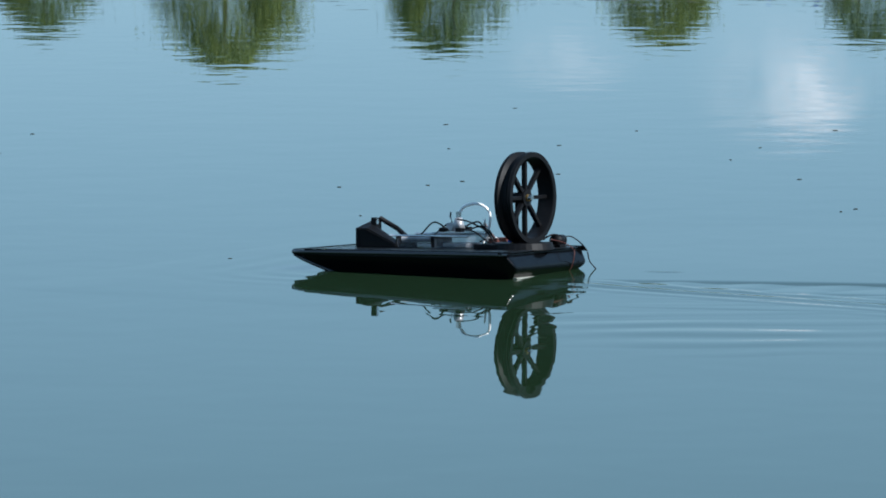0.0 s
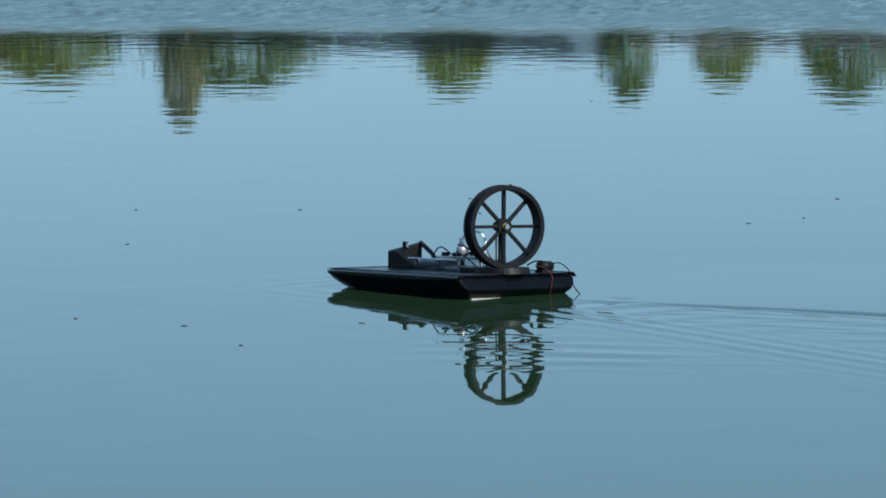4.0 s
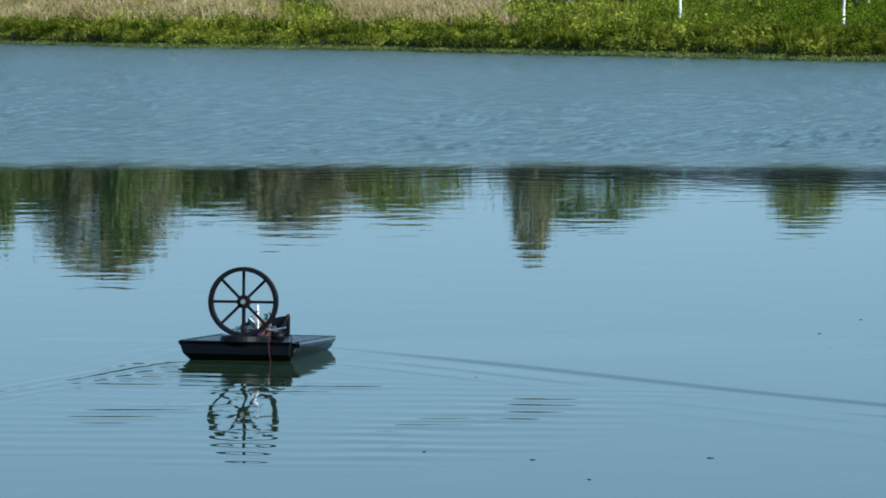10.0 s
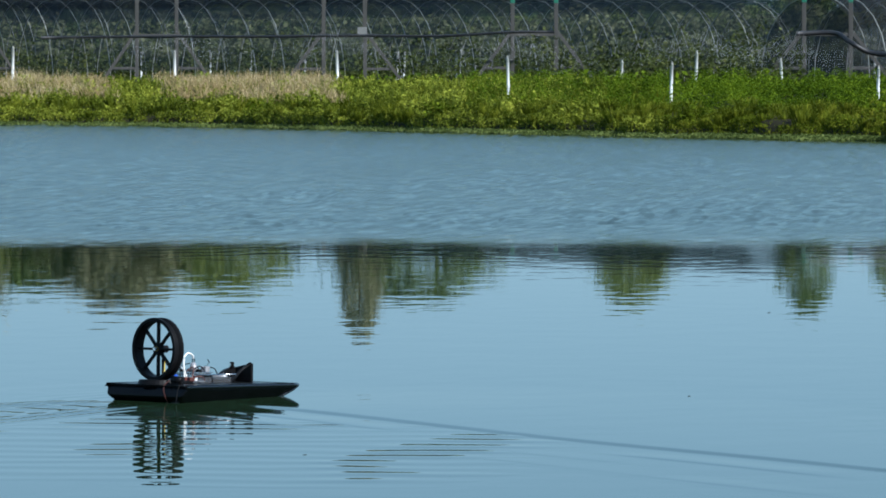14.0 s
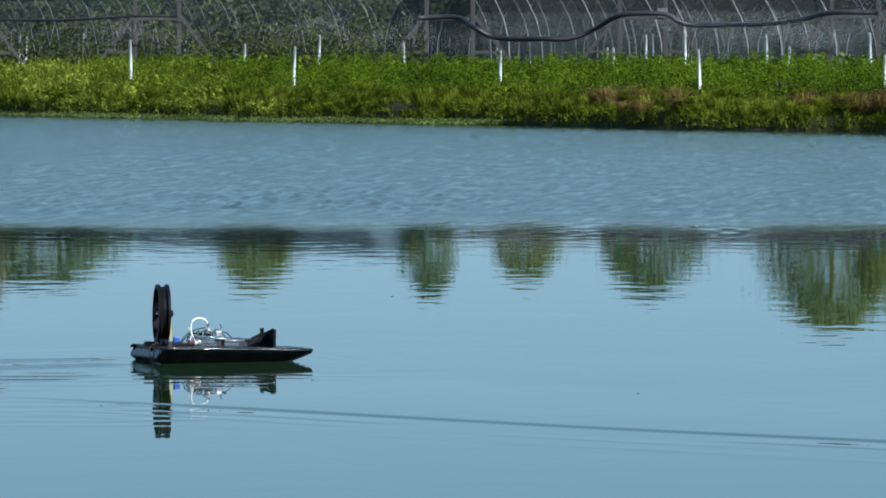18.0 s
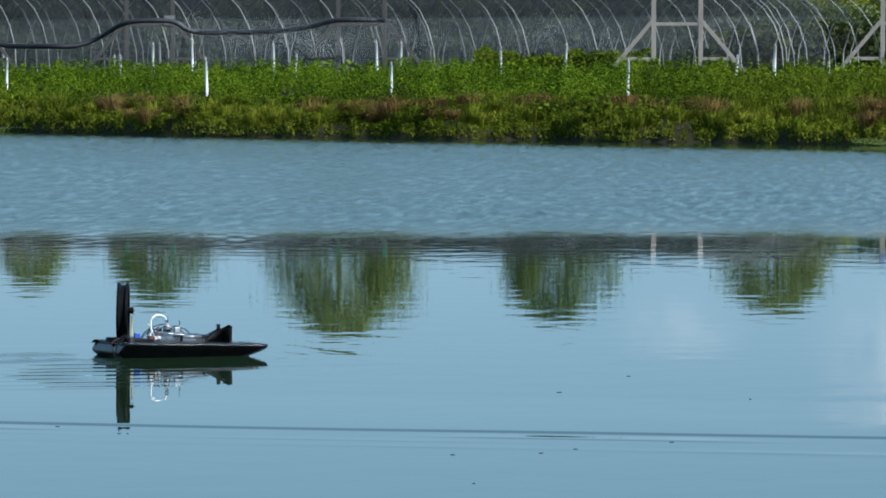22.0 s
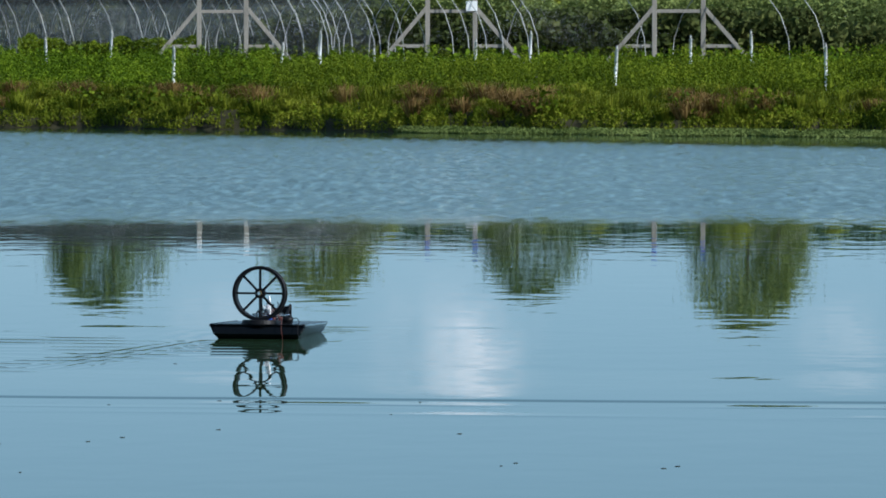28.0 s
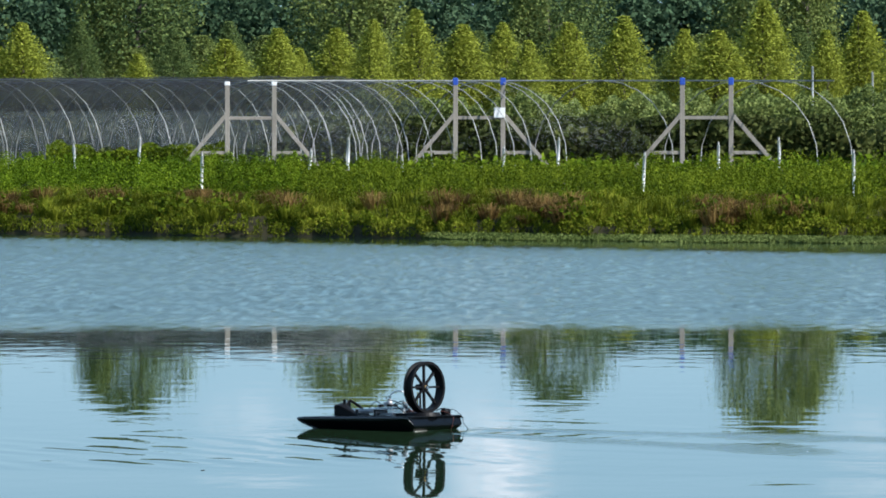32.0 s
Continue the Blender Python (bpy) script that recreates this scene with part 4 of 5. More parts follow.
for u, v1, v0, row in RISERS:
    d = shore(u) + (6.8, 17.0, 45.0)[row] if v1 < 100 else 328.0
    z1, z0 = above(v1, d), min(ground_z(d - shore(u)), above(v0, d)) - 0.1
    ob = new("sprinkler_riser")
    ob.location = polar(u, d, z0)
    lean = 0.05 * math.sin(u)
    tube_part("pipe", [(0, 0, 0), (lean, 0, z1 - z0 - 0.06)], (0.036, 0.034, 0.024)[row] * d / 120, PLASTIC, ob, 7)
    tube_part("sprinkler_head", [(lean, 0, z1 - z0 - 0.06), (lean, 0, z1 - z0 - 0.02), (lean, 0, z1 - z0 + 0.03)], [0.02 * d / 120, 0.032 * d / 120, 0.012 * d / 120], PIPE, ob, 6)
    if u in (-136, 128, -1051, -2175, -1692, -1016, -539, -169, 202, -1195, -869, -1528, -2477, -1845, -2765):
        q = rng.normal(size=(8000, 3)) * np.array([1.3, 0.5, 0.26]) + np.array([0.35, 0, z1 - z0 + 0.12])
        q[:, 2] += 0.25 * np.exp(-(q[:, 0] / 0.7) ** 2) - 0.10 * np.abs(q[:, 0])
        sv, sf = leaf_mesh(q, 0.0088, 1.0)
        spray = from_arrays("spray", sv.tolist(), sf.tolist(), SPRAY, ob, "fine white water spray")
        tagged(spray, kind="stuff")
    tagged(ob, "white plastic irrigation riser with a small sprinkler head", "irrigation riser", "sprinkler risers")


def cloud(u, v, w, h, haze_stuff, d=3000.0):
    """A small cloud far off, a flattened lump of haze."""
    bm = bmesh.new()
    bmesh.ops.create_icosphere(bm, subdivisions=4, radius=1.0)
    ob = part("cloud", bm, haze_stuff, None, "", True)
    ob.location = polar(u, d, EYE + v * d / 9000)
    ob.scale = (w * d / 18000, 12.0, h * d / 18000)
    tagged(ob, "small white cumulus cloud in a clear sky", "cloud", kind="structure")


cloud(98, 500, 225, 205, CLOUD)
cloud(60, 470, 420, 330, THIN_CLOUD)
cloud(760, 470, 260, 170, THIN_CLOUD)
cloud(-330, 440, 300, 150, THIN_CLOUD)

# ---- model airboat ----
def build_boat():
    boat = new("model_airboat")
    tagged(boat, "black flat-decked model airboat with a spoked fan ring, afloat", "model boat")
    x0, x1, w, dk = -0.10, 0.76, 0.27, 0.080
    # hull: flared sides, raked transom, long rising bow
    bm = bmesh.new()
    rings = []
    for x, half, low, lowhalf in [(x0, w, 0.028, w - 0.020), (x0 + 0.024, w, -0.026, w - 0.062), (0.20, w, -0.026, w - 0.062), (0.50, w - 0.002, -0.022, w - 0.06), (0.60, w - 0.004, 0.0, w - 0.05),
                                  (0.70, w - 0.010, 0.040, w - 0.028), (x1, w - 0.024, 0.066, w - 0.032)]:
        xl = x + (0.035 if x < 0 and low < 0 else 0)
        xu, xt = (x + 0.027, x + 0.036) if low > 0 and x < 0 else (x, x)  # the transom rounds over into the deck
        rings.append([bm.verts.new(c) for c in ((xl, lowhalf, low), (xu, half, dk - 0.012), (xt, half - 0.010, dk), (xt, -half + 0.010, dk), (xu, -half, dk - 0.012), (xl, -lowhalf, low))])
    for a, b in zip(rings, rings[1:]):
        for k in range(6):
            j = (k + 1) % 6
            bm.faces.new((a[k], a[j], b[j], b[k]))
    bm.faces.new(list(reversed(rings[0])))
    bm.faces.new(rings[-1])
    bmesh.ops.recalc_face_normals(bm, faces=bm.faces)
    es = [e for e in bm.edges if len(e.link_faces) == 2 and e.calc_face_angle(0) > 0.35]
    bmesh.ops.bevel(bm, geom=es, offset=0.016, segments=7, affect="EDGES", profile=0.6)
    hull = part("hull", bm, BOAT_BLACK, boat, smooth=True)
    hull.modifiers.new("even_shading", "WEIGHTED_NORMAL")
    box_part("deck_panel", (x0 + 0.035, -w + 0.035, dk + 0.0005), (0.66, w - 0.035, dk + 0.003), DECK_BLACK, boat, bevel=0.001, label="satin black deck panel")
    box_part("edge_strip", (x0 + 0.02, -w + 0.005, dk - 0.001), (0.70, -w + 0.015, dk + 0.005), BOAT_BLACK, boat, bevel=0.002)
    box_part("edge_strip", (x0 + 0.02, w - 0.015, dk - 0.001), (0.70, w - 0.005, dk + 0.005), BOAT_BLACK, boat, bevel=0.002)
    # round tubes added along the hull's edges so that they catch the sun's glint
    for sg in (-1, 1):
        tube_part("glint_tube", smooth_line([(x0 + 0.022, sg * (w - 0.004), dk - 0.006), (0.2, sg * (w - 0.001), dk - 0.006), (0.50, sg * (w - 0.003), dk - 0.006), (0.70, sg * (w - 0.011), dk - 0.006), (x1 - 0.004, sg * (w - 0.028), dk - 0.007)]), 0.007, WET_EDGE, boat, 10, "glossy wet black tube added on the deck edge to catch glints")
        tube_part("chine_tube", smooth_line([(0.44, sg * (w - 0.060), -0.019), (0.52, sg * (w - 0.057), -0.014), (0.60, sg * (w - 0.049), 0.003), (0.70, sg * (w - 0.028), 0.042), (x1 - 0.008, sg * (w - 0.032), 0.064)]), 0.006, WET_EDGE, boat, 10, "glossy wet black tube added on the bow's lower edge to catch glints")
    box_part("bottom_edge", (x0 + 0.022, -w + 0.062, -0.006), (x0 + 0.040, w - 0.062, -0.0025), STRIPE, boat, label="thin pale strip along the transom's bottom edge")
    # turntable under the fan
    bm = bmesh.new()
    bmesh.ops.create_cone(bm, cap_ends=True, segments=32, radius1=0.105, radius2=0.098, depth=0.022, matrix=Matrix.Translation((0.01, 0, dk + 0.013)))
    part("turntable", bm, RING_BLACK, boat, smooth=False)
    box_part("deck_block", (0.03, -0.10, dk + 0.003), (0.15, 0.09, dk + 0.02), RING_BLACK, boat, bevel=0.004)

    # fan ring: lipped channel section turned about the fore-and-aft axis
    zc, R = 0.253, 0.153
    ring = new("fan_ring")
    ring.parent = boat
    sec = [(-0.031, R - 0.017), (-0.027, R - 0.019), (0.027, R - 0.019), (0.031, R - 0.017), (0.031, R - 0.001), (0.018, R), (0.008, R - 0.012), (-0.008, R - 0.012), (-0.018, R), (-0.031, R - 0.001)]
    n = 72
    verts, faces = [], []
    for i in range(n):
        a = 2 * math.pi * i / n
        for sx, sr in sec:
            verts.append((sx, sr * math.sin(a), zc + sr * math.cos(a)))
    k = len(sec)
    for i in range(n):
        j = (i + 1) % n
        for s in range(k):
            q = (s + 1) % k
            faces.append((i * k + s, j * k + s, j * k + q, i * k + q))
    rim = from_arrays("rim", verts, faces, RING_BLACK, ring, "matt black channel-shaped rim")
    for poly in rim.data.polygons:
        poly.use_smooth = False
    for s in range(8):
        bm = bmesh.new()
        m = Matrix.Translation((0.004, 0, zc)) @ Matrix.Rotation(s * math.pi / 4, 4, "X")
        add_box(bm, (-0.008, -0.0060, 0.018), (0.008, 0.0060, R - 0.016), m, 0.0018)
        part("spoke", bm, RING_BLACK, ring)
    for nm, xa, xb, r, mat, lab in [("hub", -0.008, 0.018, 0.031, RING_BLACK, "round black hub"), ("hub_bush", -0.012, -0.007, 0.0125, BRASS, "brass bush"), ("axle_nut", -0.026, -0.011, 0.010, STEEL, "bright steel axle nut"),
                                    ("fan_motor", 0.018, 0.058, 0.018, RING_BLACK, "small black motor"), ("motor_shaft", 0.058, 0.066, 0.004, STEEL, "")]:
        bm = bmesh.new()
        bmesh.ops.create_cone(bm, cap_ends=True, segments=20, radius1=r, radius2=r * 0.92, depth=xb - xa, matrix=Matrix.Translation(((xa + xb) / 2, 0, zc)) @ Matrix.Rotation(radians(-90), 4, "Y"))
        part(nm, bm, mat, ring, lab)
    tube_part("mast", [(0.034, 0, dk + 0.02), (0.034, 0, zc - 0.015)], 0.006, RING_BLACK, ring, 8)
    tube_part("rod", [(0.05, 0.006, dk + 0.03), (0.05, 0.006, zc - 0.03)], 0.0035, YELLOW_ROD, ring, 8, "thin yellow rod")
    box_part("ring_foot", (-0.03, -0.03, dk + 0.022), (0.03, 0.03, dk + 0.034), RING_BLACK, ring, bevel=0.003)

    # electronics
    box_part("servo", (0.055, -0.055, dk + 0.02), (0.085, -0.03, dk + 0.05), BLUE_BOX, boat, bevel=0.003, label="small blue servo")
    case = box_part("electronics_case", (0.18, -0.075, dk + 0.003), (0.31, 0.075, dk + 0.052), CLEAR, boat, bevel=0.006, label="clear plastic electronics case")
    box_part("lid", (0.176, -0.079, dk + 0.052), (0.314, 0.079, dk + 0.058), CLEAR, case, bevel=0.003, label="clear lid")
    box_part("circuit", (0.20, -0.05, dk + 0.008), (0.29, 0.05, dk + 0.02), SILVER, case, bevel=0.002)
    tray = box_part("battery_tray", (0.325, -0.07, dk + 0.003), (0.455, 0.07, dk + 0.036), CLEAR, boat, bevel=0.004, label="clear tray holding silver cells")
    for y in (-0.045, -0.015, 0.015, 0.045):
        v, f = tube([(0.335, y, dk + 0.032), (0.445, y, dk + 0.032)], 0.011, 10)
        from_arrays("battery", v, f, SILVER, tray, "silver battery cell", True)
    for x in (0.322, 0.456):
        box_part("end_block", (x - 0.008, -0.06, dk + 0.004), (x + 0.008, 0.06, dk + 0.042), RING_BLACK, tray, bevel=0.002)
    for y in (-0.085, 0.085):
        tube_part("rail", [(0.17, y, dk + 0.045), (0.47, y, dk + 0.045)], 0.004, STEEL, boat, 6, "thin bright metal rail")
    bm = bmesh.new()
    bmesh.ops.create_cone(bm, cap_ends=True, segments=18, radius1=0.024, radius2=0.012, depth=0.045, matrix=Matrix.Translation((0.255, 0.0, dk + 0.081)))
    valve = part("valve_housing", bm, SILVER, boat, "silver conical housing", True)
    bm = bmesh.new()
    bmesh.ops.create_cone(bm, cap_ends=True, segments=12, radius1=0.008, radius2=0.010, depth=0.022, matrix=Matrix.Translation((0.255, 0.0, dk + 0.113)))
    part("cap", bm, STEEL, valve, "bright cap")
    box_part("receiver", (0.285, -0.055, dk + 0.058), (0.315, -0.02, dk + 0.085), SILVER, boat, bevel=0.003, label="small silver receiver")
    tube_part("antenna", [(0.30, -0.04, dk + 0.08), (0.315, -0.05, dk + 0.105), (0.31, -0.045, dk + 0.12)], 0.003, RING_BLACK, boat, 5)
    tube_part("hose", smooth_line([(0.255, 0, dk + 0.118), (0.235, -0.01, dk + 0.142), (0.19, -0.02, dk + 0.150), (0.155, -0.03, dk + 0.125), (0.155, -0.03, dk + 0.075), (0.175, -0.03, dk + 0.03), (0.18, -0.03, dk + 0.012)]), 0.0048, PLASTIC, boat, 8, "white plastic hose in an arc")
    tube_part("cable", smooth_line([(0.25, 0.02, dk + 0.10), (0.20, 0.02, dk + 0.09), (0.14, 0.015, dk + 0.06), (0.11, 0.02, dk + 0.02)]), 0.0028, RING_BLACK, boat, 6, "thin black cable")
    for i, (x, y) in enumerate([(0.13, -0.06), (0.155, -0.09), (0.12, -0.105)]):
        box_part("connector", (x, y, dk + 0.018), (x + 0.035, y + 0.02, dk + 0.036), (RED_WIRE, PLASTIC, RED_WIRE)[i], boat, bevel=0.002, label=("red connector", "white connector", "red connector")[i])
    tube_part("red_wire", smooth_line([(0.15, -0.07, dk + 0.03), (0.19, -0.11, dk + 0.04), (0.23, -0.10, dk + 0.02)]), 0.003, RED_WIRE, boat, 5)

    for k, (pts, mat) in enumerate([([(0.13, -0.03, dk + 0.03), (0.16, 0.0, dk + 0.075), (0.20, 0.03, dk + 0.066)], RING_BLACK), ([(0.12, 0.03, dk + 0.02), (0.17, 0.05, dk + 0.06), (0.24, 0.04, dk + 0.07)], RING_BLACK),
                                    ([(0.18, -0.05, dk + 0.06), (0.22, -0.07, dk + 0.088), (0.27, -0.06, dk + 0.07)], RING_BLACK), ([(0.16, -0.02, dk + 0.05), (0.19, -0.06, dk + 0.085), (0.16, -0.08, dk + 0.03)], RED_WIRE),
                                    ([(0.28, 0.02, dk + 0.06), (0.32, 0.05, dk + 0.09), (0.37, 0.05, dk + 0.05)], RING_BLACK), ([(0.14, -0.05, dk + 0.02), (0.16, -0.02, dk + 0.07), (0.15, 0.01, dk + 0.10)], PLASTIC),
                                    ([(0.30, -0.03, dk + 0.085), (0.34, -0.06, dk + 0.075), (0.38, -0.05, dk + 0.04)], RING_BLACK)]):
        tube_part("wire", smooth_line(pts), 0.0028, mat, boat, 5, ("white plastic wire" if mat == PLASTIC else "red wire" if mat == RED_WIRE else "black wire"))
    for x, y in ((0.215, 0.045), (0.235, -0.045), (0.275, 0.05)):
        box_part("relay", (x, y - 0.012, dk + 0.058), (x + 0.022, y + 0.012, dk + 0.072), RING_BLACK, boat, bevel=0.002)

    # screen on the foredeck: upright plate, cloth cover on one side, stay on the other
    scr = new("foredeck_screen")
    scr.parent = boat
    bm = bmesh.new()
    vs = add_box(bm, (0.595, -0.075, dk + 0.002), (0.612, 0.075, dk + 0.098), None, 0.005)
    for vert in vs:  # its top falls towards the port side
        if vert.co.z > dk + 0.05:
            vert.co.z -= 0.030 * (vert.co.y + 0.075) / 0.15
    part("plate", bm, RING_BLACK, scr, "upright black plate")
    bm = bmesh.new()
    pts = [(0.597, 0.076, dk + 0.003), (0.597, 0.076, dk + 0.066), (0.565, 0.080, dk + 0.066), (0.455, 0.078, dk + 0.016), (0.445, 0.078, dk + 0.003)]
    a = [bm.verts.new(p) for p in pts]
    b = [bm.verts.new((p[0], p[1] - 0.05, p[2] * 1.0 + (0.014 if p[2] > dk + 0.03 else 0))) for p in pts]
    bm.faces.new(a)
    bm.faces.new(list(reversed(b)))
    for k2 in range(5):
        j = (k2 + 1) % 5
        bm.faces.new((a[j], a[k2], b[k2], b[j]))
    bmesh.ops.recalc_face_normals(bm, faces=bm.faces)
    bmesh.ops.bevel(bm, geom=list(bm.edges), offset=0.004, segments=2, affect="EDGES")
    part("cover", bm, RING_BLACK, scr, "folded black side cover")
    tube_part("stay", [(0.455, -0.062, dk + 0.006), (0.53, -0.066, dk + 0.062), (0.598, -0.068, dk + 0.096)], 0.0085, RING_BLACK, scr, 6, "slanting black stay")
    box_part("clip", (0.555, 0.02, dk + 0.074), (0.575, 0.034, dk + 0.102), RING_BLACK, scr, bevel=0.002)
    box_part("clip_face", (0.5515, 0.0225, dk + 0.08), (0.5545, 0.0315, dk + 0.097), STEEL, scr, label="bright steel clip")

    # gear at the stern corner
    bm = bmesh.new()
    bmesh.ops.create_cone(bm, cap_ends=True, segments=18, radius1=0.020, radius2=0.018, depth=0.055, matrix=Matrix.Translation((-0.035, -0.165, dk + 0.026)) @ Matrix.Rotation(radians(90), 4, "X"))
    part("pump_motor", bm, RING_BLACK, boat, "small black pump motor", True)
    box_part("pump_bracket", (-0.055, -0.185, dk + 0.003), (-0.012, -0.135, dk + 0.012), RING_BLACK, boat, bevel=0.002)
    tube_part("cable", smooth_line([(-0.035, -0.19, dk + 0.03), (-0.05, -0.215, dk + 0.038), (-0.075, -0.235, dk + 0.02), (-0.105, -0.235, dk - 0.01), (-0.115, -0.235, dk - 0.045), (-0.135, -0.25, 0.004)]), 0.0022, RING_BLACK, boat, 6, "black cable over the stern")
    tube_part("tow_cord", smooth_line([(-0.03, -0.12, dk + 0.03), (-0.07, -0.135, dk + 0.02), (-0.106, -0.14, dk - 0.005), (-0.10, -0.142, dk - 0.05), (-0.08, -0.145, -0.005)]), 0.0018, RED_WIRE, boat, 6, "reddish cord down the transom")
    tube_part("cable", smooth_line([(-0.01, -0.10, dk + 0.03), (-0.03, -0.12, dk + 0.045), (-0.04, -0.15, dk + 0.045)]), 0.003, RING_BLACK, boat, 5)
    return boat, ring


boat, fan_ring = build_boat()


# ---- waves of the wake, and drifting bits ----
def wave_sheet(name, label, xs, ys, height):
    """A thin sheet of water whose surface carries small waves, to lie on the pond."""
    nx, ny = len(xs), len(ys)
    verts = [(x, y, height(x, y)) for x in xs for y in ys]
    faces = [(i * ny + j, (i + 1) * ny + j, (i + 1) * ny + j + 1, i * ny + j + 1) for i in range(nx - 1) for j in range(ny - 1)]
    return tagged(from_arrays(name, verts, faces, WATER, smooth=True), label, "wake", kind="stuff")


def ease(a, b, x):
    t = min(max((x - a) / (b - a), 0.0), 1.0)
    return t * t * (3 - 2 * t)


def crest(s, front, back):
    """The profile of one wave: steep on its near side, long on its far side."""
    w = front if s < 0 else back
    return 0.5 * (1 + math.cos(math.pi * s / w)) if abs(s) < w else 0.0


def wake_train():
    """A long smooth wake wave with finer ones on its near side."""
    def height(x, y):
        fade = ease(-1.2, 0.9, x) * ease(15.0, 11.0, x) * ease(-1.25, -0.95, y) * ease(3.15, 1.6, y)
        mid = 0.006 * x * x - 0.02 * x + 0.05 * noise.noise(Vector((x * 0.5, 0, 0)))
        h = 0.0
        for k, (off, front, back, a) in enumerate(((0.0, 0.11, 2.6, 0.0064), (-0.34, 0.06, 0.24, 0.0022), (-0.58, 0.05, 0.2, 0.0018), (-0.86, 0.05, 0.2, 0.0015))):
            lull = ease(-0.15, 0.25, noise.noise(Vector((x * 0.6, k * 7.3, 2.0)))) if k else 1.0 + 0.2 * noise.noise(Vector((x * 0.4, 5.0, 0)))
            h += a * lull * crest(y - mid - off * (1 + 0.03 * x), front, back)
        return -0.0006 + (0.0010 + h) * fade
    return wave_sheet("wake_train", "long low wake crests on the calm pond water", [-1.2 + 0.09 * i for i in range(181)], [-1.25 + (0.0175 * j if j < 80 else 1.4 + 0.05 * (j - 80)) for j in range(140)], height)


def boat_wake():
    """Feathered waves that spread in a V behind the hull, and small ones round it."""
    def height(x, y):
        s = max(-0.08 - x, 0.0)
        arm = abs(y) - 0.20 - 0.16 * s
        v = math.exp(-(arm / (0.10 + 0.07 * s)) ** 2) * (1 + math.cos(2 * math.pi * arm / 0.12 + 1.3 * noise.noise(Vector((x * 1.5, y * 1.5, 1.0)))))
        v *= 0.0020 * ease(0.0, 0.35, s) * ease(4.2, 1.0, s) * (0.75 + 0.7 * noise.noise(Vector((x * 0.9, y * 1.2, 8.0))))
        tr = 0.0012 * (1 + math.cos(2 * math.pi * s / 0.26 + 2.0 * noise.noise(Vector((x, y * 2.0, 3.0))))) * ease(0.02, 0.2, s) * ease(2.2, 0.5, s) * ease(0.34 + 0.12 * s, 0.12, abs(y))
        dx, dy = max(-0.1 - x, x - 0.62, 0.0), max(abs(y) - 0.24, 0.0)
        q = math.hypot(dx, dy)
        near = 0.00035 * (1 + math.cos(2 * math.pi * q / 0.16 + 1.5 * noise.noise(Vector((x * 2, y * 2, 6.0))))) * ease(0.75, 0.1, q)
        rim = ease(-4.3, -3.6, x) * ease(1.5, 1.1, x) * ease(1.5, 1.1, abs(y))
        return -0.0006 + (0.0012 + v + tr + near) * rim
    return wave_sheet("boat_wake", "wake ripples spreading in a V from the boat's hull", [-4.3 + 0.03 * i for i in range(194)], [-1.5 + 0.022 * j for j in range(137)], height)


def turn_ripples():
    """Slow ripples that linger where the boat swings, strong in a few broken crests."""
    def height(x, y):
        wob = 3.4 * noise.noise(Vector((x * 0.8, y * 0.6, 1.0))) + 1.4 * noise.noise(Vector((x * 2.1, y * 1.5, 4.0)))
        ph = 2 * math.pi * (y - 0.25 * x) / 0.32 + wob
        amp = 0.00045 + 0.0009 * ease(0.0, 0.5, noise.noise(Vector((x * 1.5, y * 1.1, 9.0))))
        rim = ease(-2.0, -1.2, x) * ease(2.0, 1.2, x) * ease(-2.4, -1.5, y) * ease(2.4, 1.5, y)
        return -0.0006 + (0.0008 + amp * (1 + math.sin(ph))) * rim
    return wave_sheet("turn_ripples", "short ripples lingering on the calm pond water", [-2.0 + 0.05 * i for i in range(81)], [-2.4 + 0.03 * j for j in range(161)], height)


wake_far, wake_near, ripples = wake_train(), boat_wake(), turn_ripples()

BITS = [(-425, 538), (-210, 578), (141, 576), (-931, 805), (-542, 610), (-1278, 582), (-348, 655), (-1338, 616), (-1929, 583), (-1856, 558), (-736, 678), (-1714, 410), (-2536, 663), (-1911, 609), (-2521, 602),
        (-2230, 603), (-2628, 795), (-2435, 809), (-2335, 844), (-1950, 878), (-2122, 805), (-3412, 882), (-1435, 626), (-547, 567), (-346, 604), (9, 607), (-519, 668), (78, 663), (-43, 629), (179, 715), (466, 720),
        (-699, 729), (152, 720), (440, 724), (-580, 675)]
for i, (u, v) in enumerate(BITS):
    r = random.Random(i)
    ln = r.uniform(0.005, 0.012)
    n = 8
    verts = [(0, 0, 0.003)] + [(ln * math.cos(a) * (1 + 0.3 * math.sin(3 * a + i)), ln * 0.6 * math.sin(a) * (1 + 0.3 * math.cos(2 * a + i)), 0.001 + 0.0012 * abs(math.sin(a + i))) for a in [2 * math.pi * k / n for k in range(n)]]
    faces = [(0, 1 + k, 1 + (k + 1) % n) for k in range(n)]
    under = [(x, y, -0.003) for x, y, z in verts[1:]]
    verts += under
    faces += [(1 + k, 1 + n + k, 1 + n + (k + 1) % n, 1 + (k + 1) % n) for k in range(n)] + [tuple(reversed(range(1 + n, 1 + 2 * n)))]
    ob = from_arrays("floating_leaf", verts, faces, LEAF_BIT)
    ob.matrix_basis = Matrix.Translation(polar(u, 9000 * EYE / v)) @ Matrix.Rotation(r.uniform(-0.5, 0.5), 4, "Z")
    tagged(ob, "small dark dead leaf floating on the pond", "leaf", "drifting leaves")

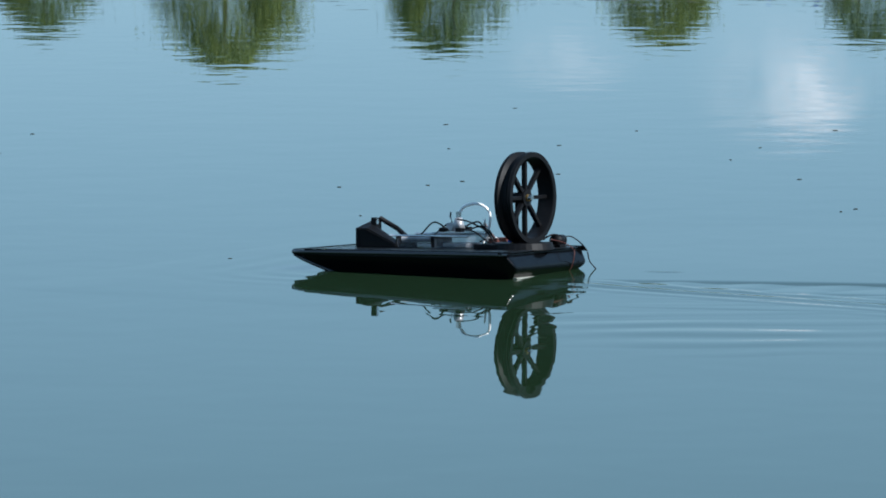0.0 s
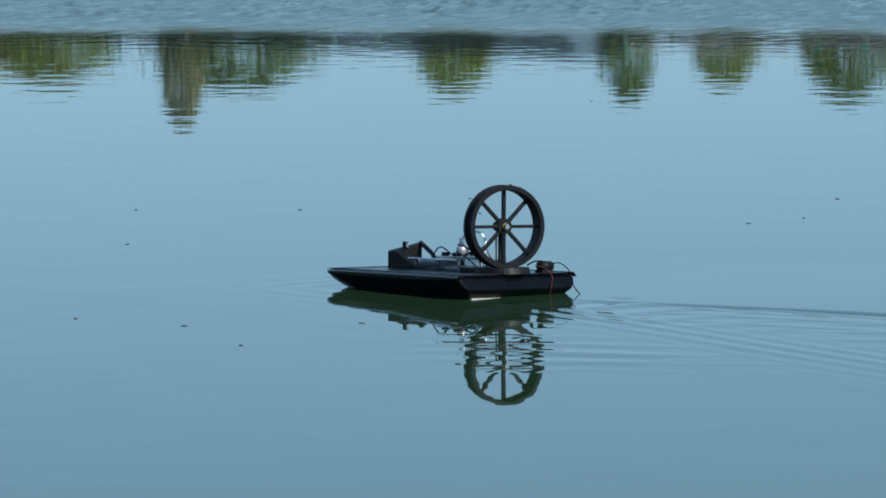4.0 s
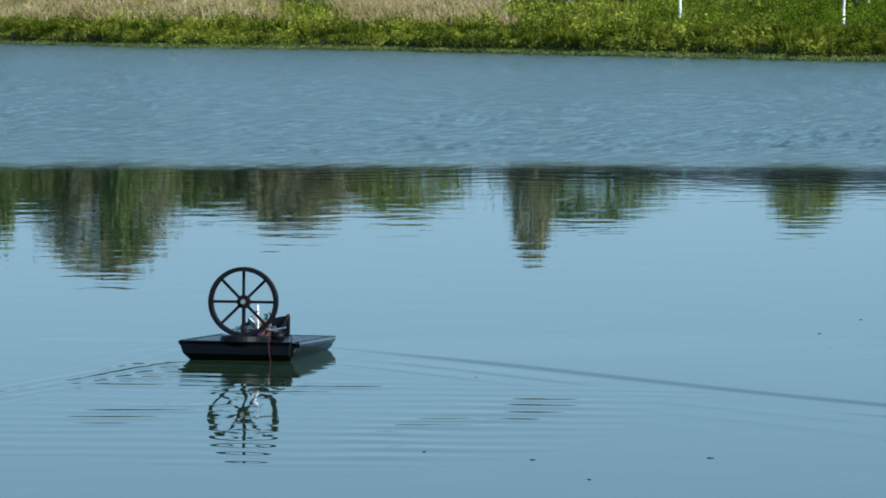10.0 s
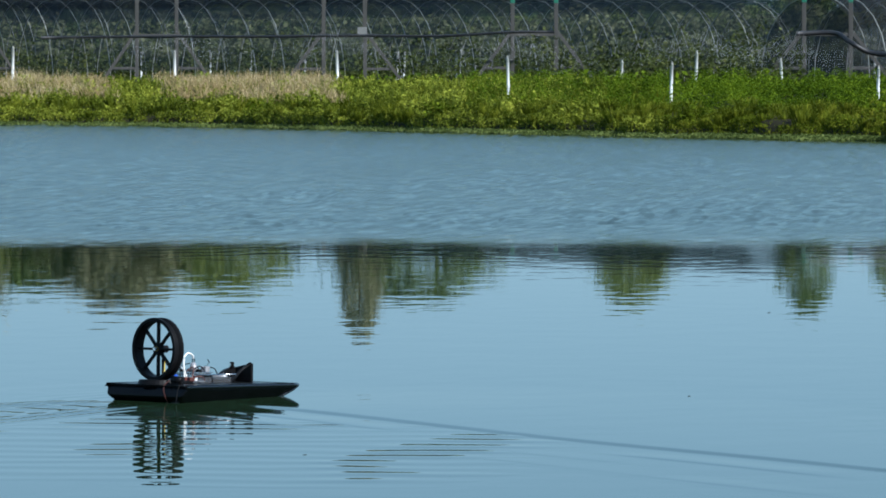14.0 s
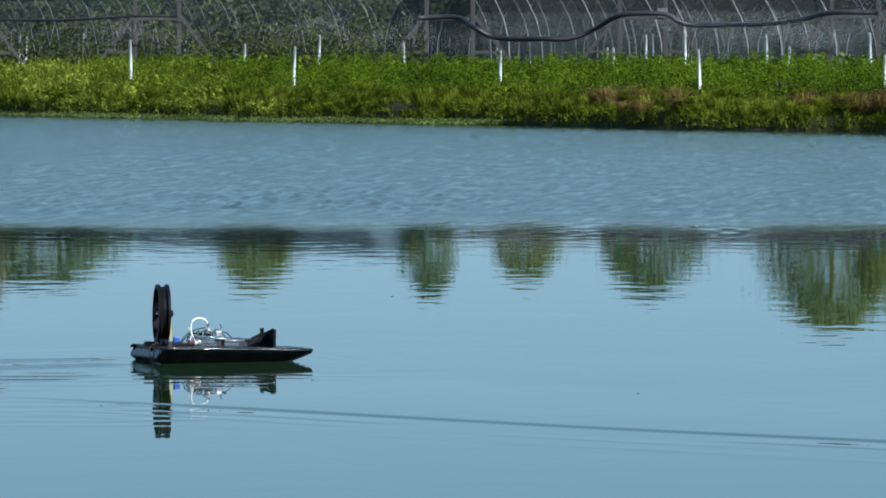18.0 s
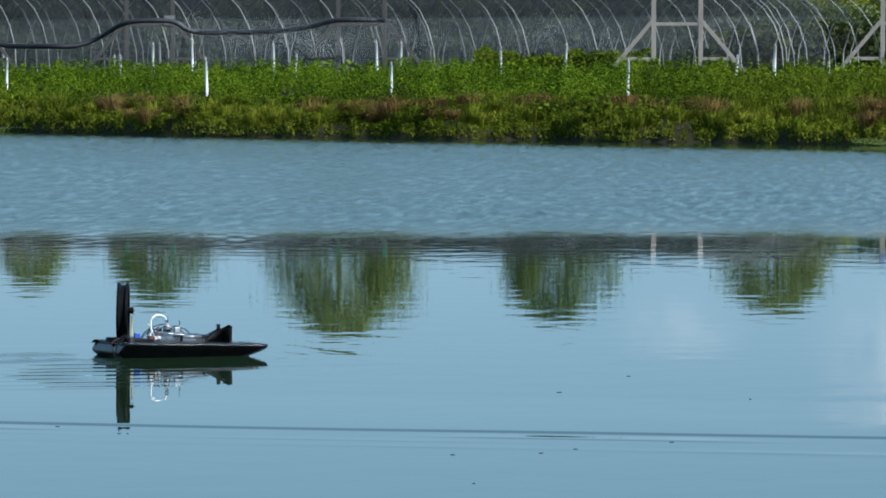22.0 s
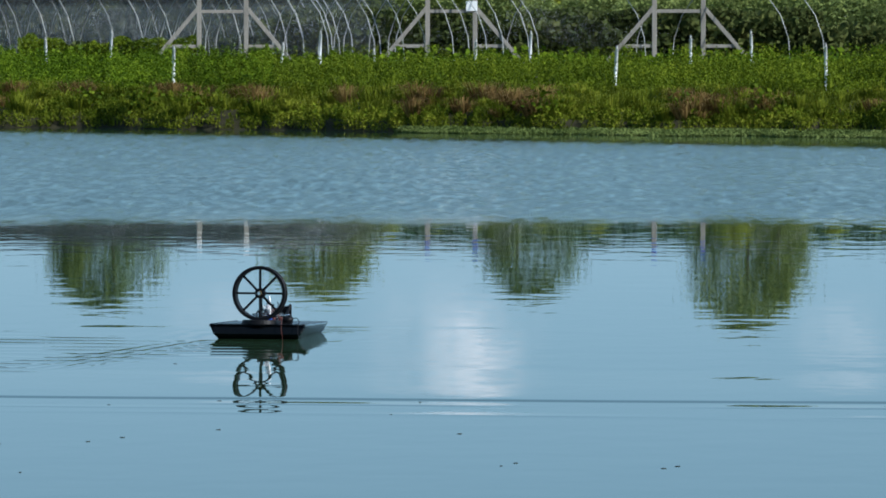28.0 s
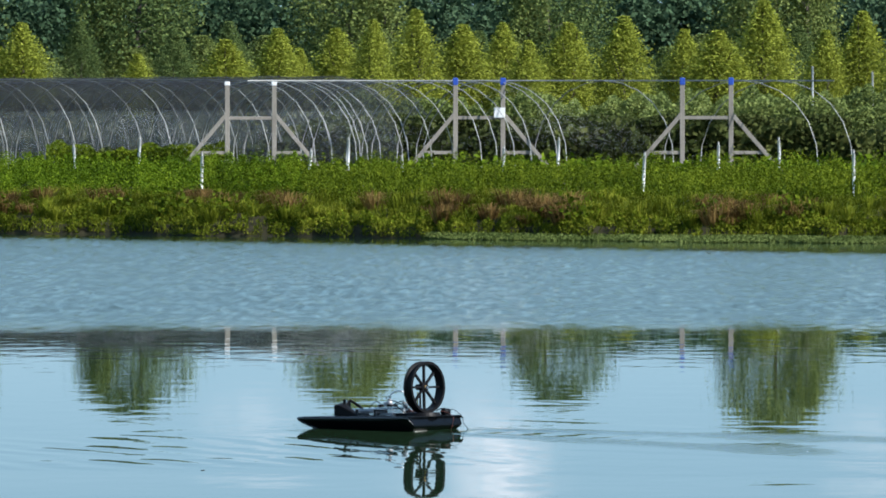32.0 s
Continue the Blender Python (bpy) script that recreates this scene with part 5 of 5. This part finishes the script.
# how far the fan ring is turned on the deck, clockwise
RING = [(0.0, 2), (1.0, 8), (2.0, 9), (5.0, 10), (7.0, 2), (9.0, -4), (11.0, -7), (13.0, 3), (17.0, 5), (20.0, 22), (23.0, 20), (26.0, 14), (29.0, 2), (30.0, 8), (31.0, 0), (32.0, 6)]
# the far wake's fore end, and the way it trails
TRAIN = [(0.0, -0.5, 16.6, -8), (2.0, -2.1, 17.4, -12), (5.0, -4.2, 18.3, -20), (7.0, -5.4, 19.2, -28), (9.0, -6.4, 20.9, -36), (11.0, -6.9, 22.4, -42), (13.0, -7.25, 23.5, -43), (17.0, -6.2, 23.2, -33),
         (20.0, -5.5, 22.4, -14), (23.0, -5.5, 22.9, -10), (26.0, -5.0, 23.7, -9), (32.0, -4.5, 24.1, -10)]


# the middle of the turn's ripples, and their way
SWING = [(0.0, 1.1, 16.3, -6), (2.0, -0.5, 16.9, -8), (5.0, -2.6, 17.4, -10), (7.0, -4.3, 17.5, -6), (9.0, -5.89, 17.78, -4), (11.0, -6.46, 18.85, -4), (13.0, -6.64, 19.98, -4), (14.5, -6.31, 20.98, -4),
         (17.0, -6.4, 22.3, 0), (20.0, -6.0, 25.3, 0), (23.0, -4.6, 26.6, 0), (26.0, -3.6, 26.9, -5), (29.0, -2.1, 27.0, -42), (32.0, -1.7, 27.7, -75)]
TRIM = 1.6  # how far the bow dips, in degrees
# how far the hull leans to starboard, in degrees
LEAN = [2.0, 2.0, 2.0, 1.2, 1.0, 0.8, 0.0, -0.4, -1.2, -1.0, -1.0, -0.7, 0.5, 0.8, 1.2, 1.2]


def motions():
    walk(boat, [(t, pose(x, y, 0, lean, TRIM, 90 - h)) for (t, x, y, h), lean in zip(BOAT, LEAN)])
    walk(wake_near, [(t, pose(x, y, 0, 0, 0, 90 - h)) for t, x, y, h in BOAT])
    walk(fan_ring, [(t, pose(0, 0, 0, 0, 0, -a)) for t, a in RING])
    walk(ripples, [(t, pose(x, y, 0, 0, 0, a)) for t, x, y, a in SWING])
    walk(wake_far, [(t, pose(x, y, 0, 0, 0, a)) for t, x, y, a in TRAIN])


motions()
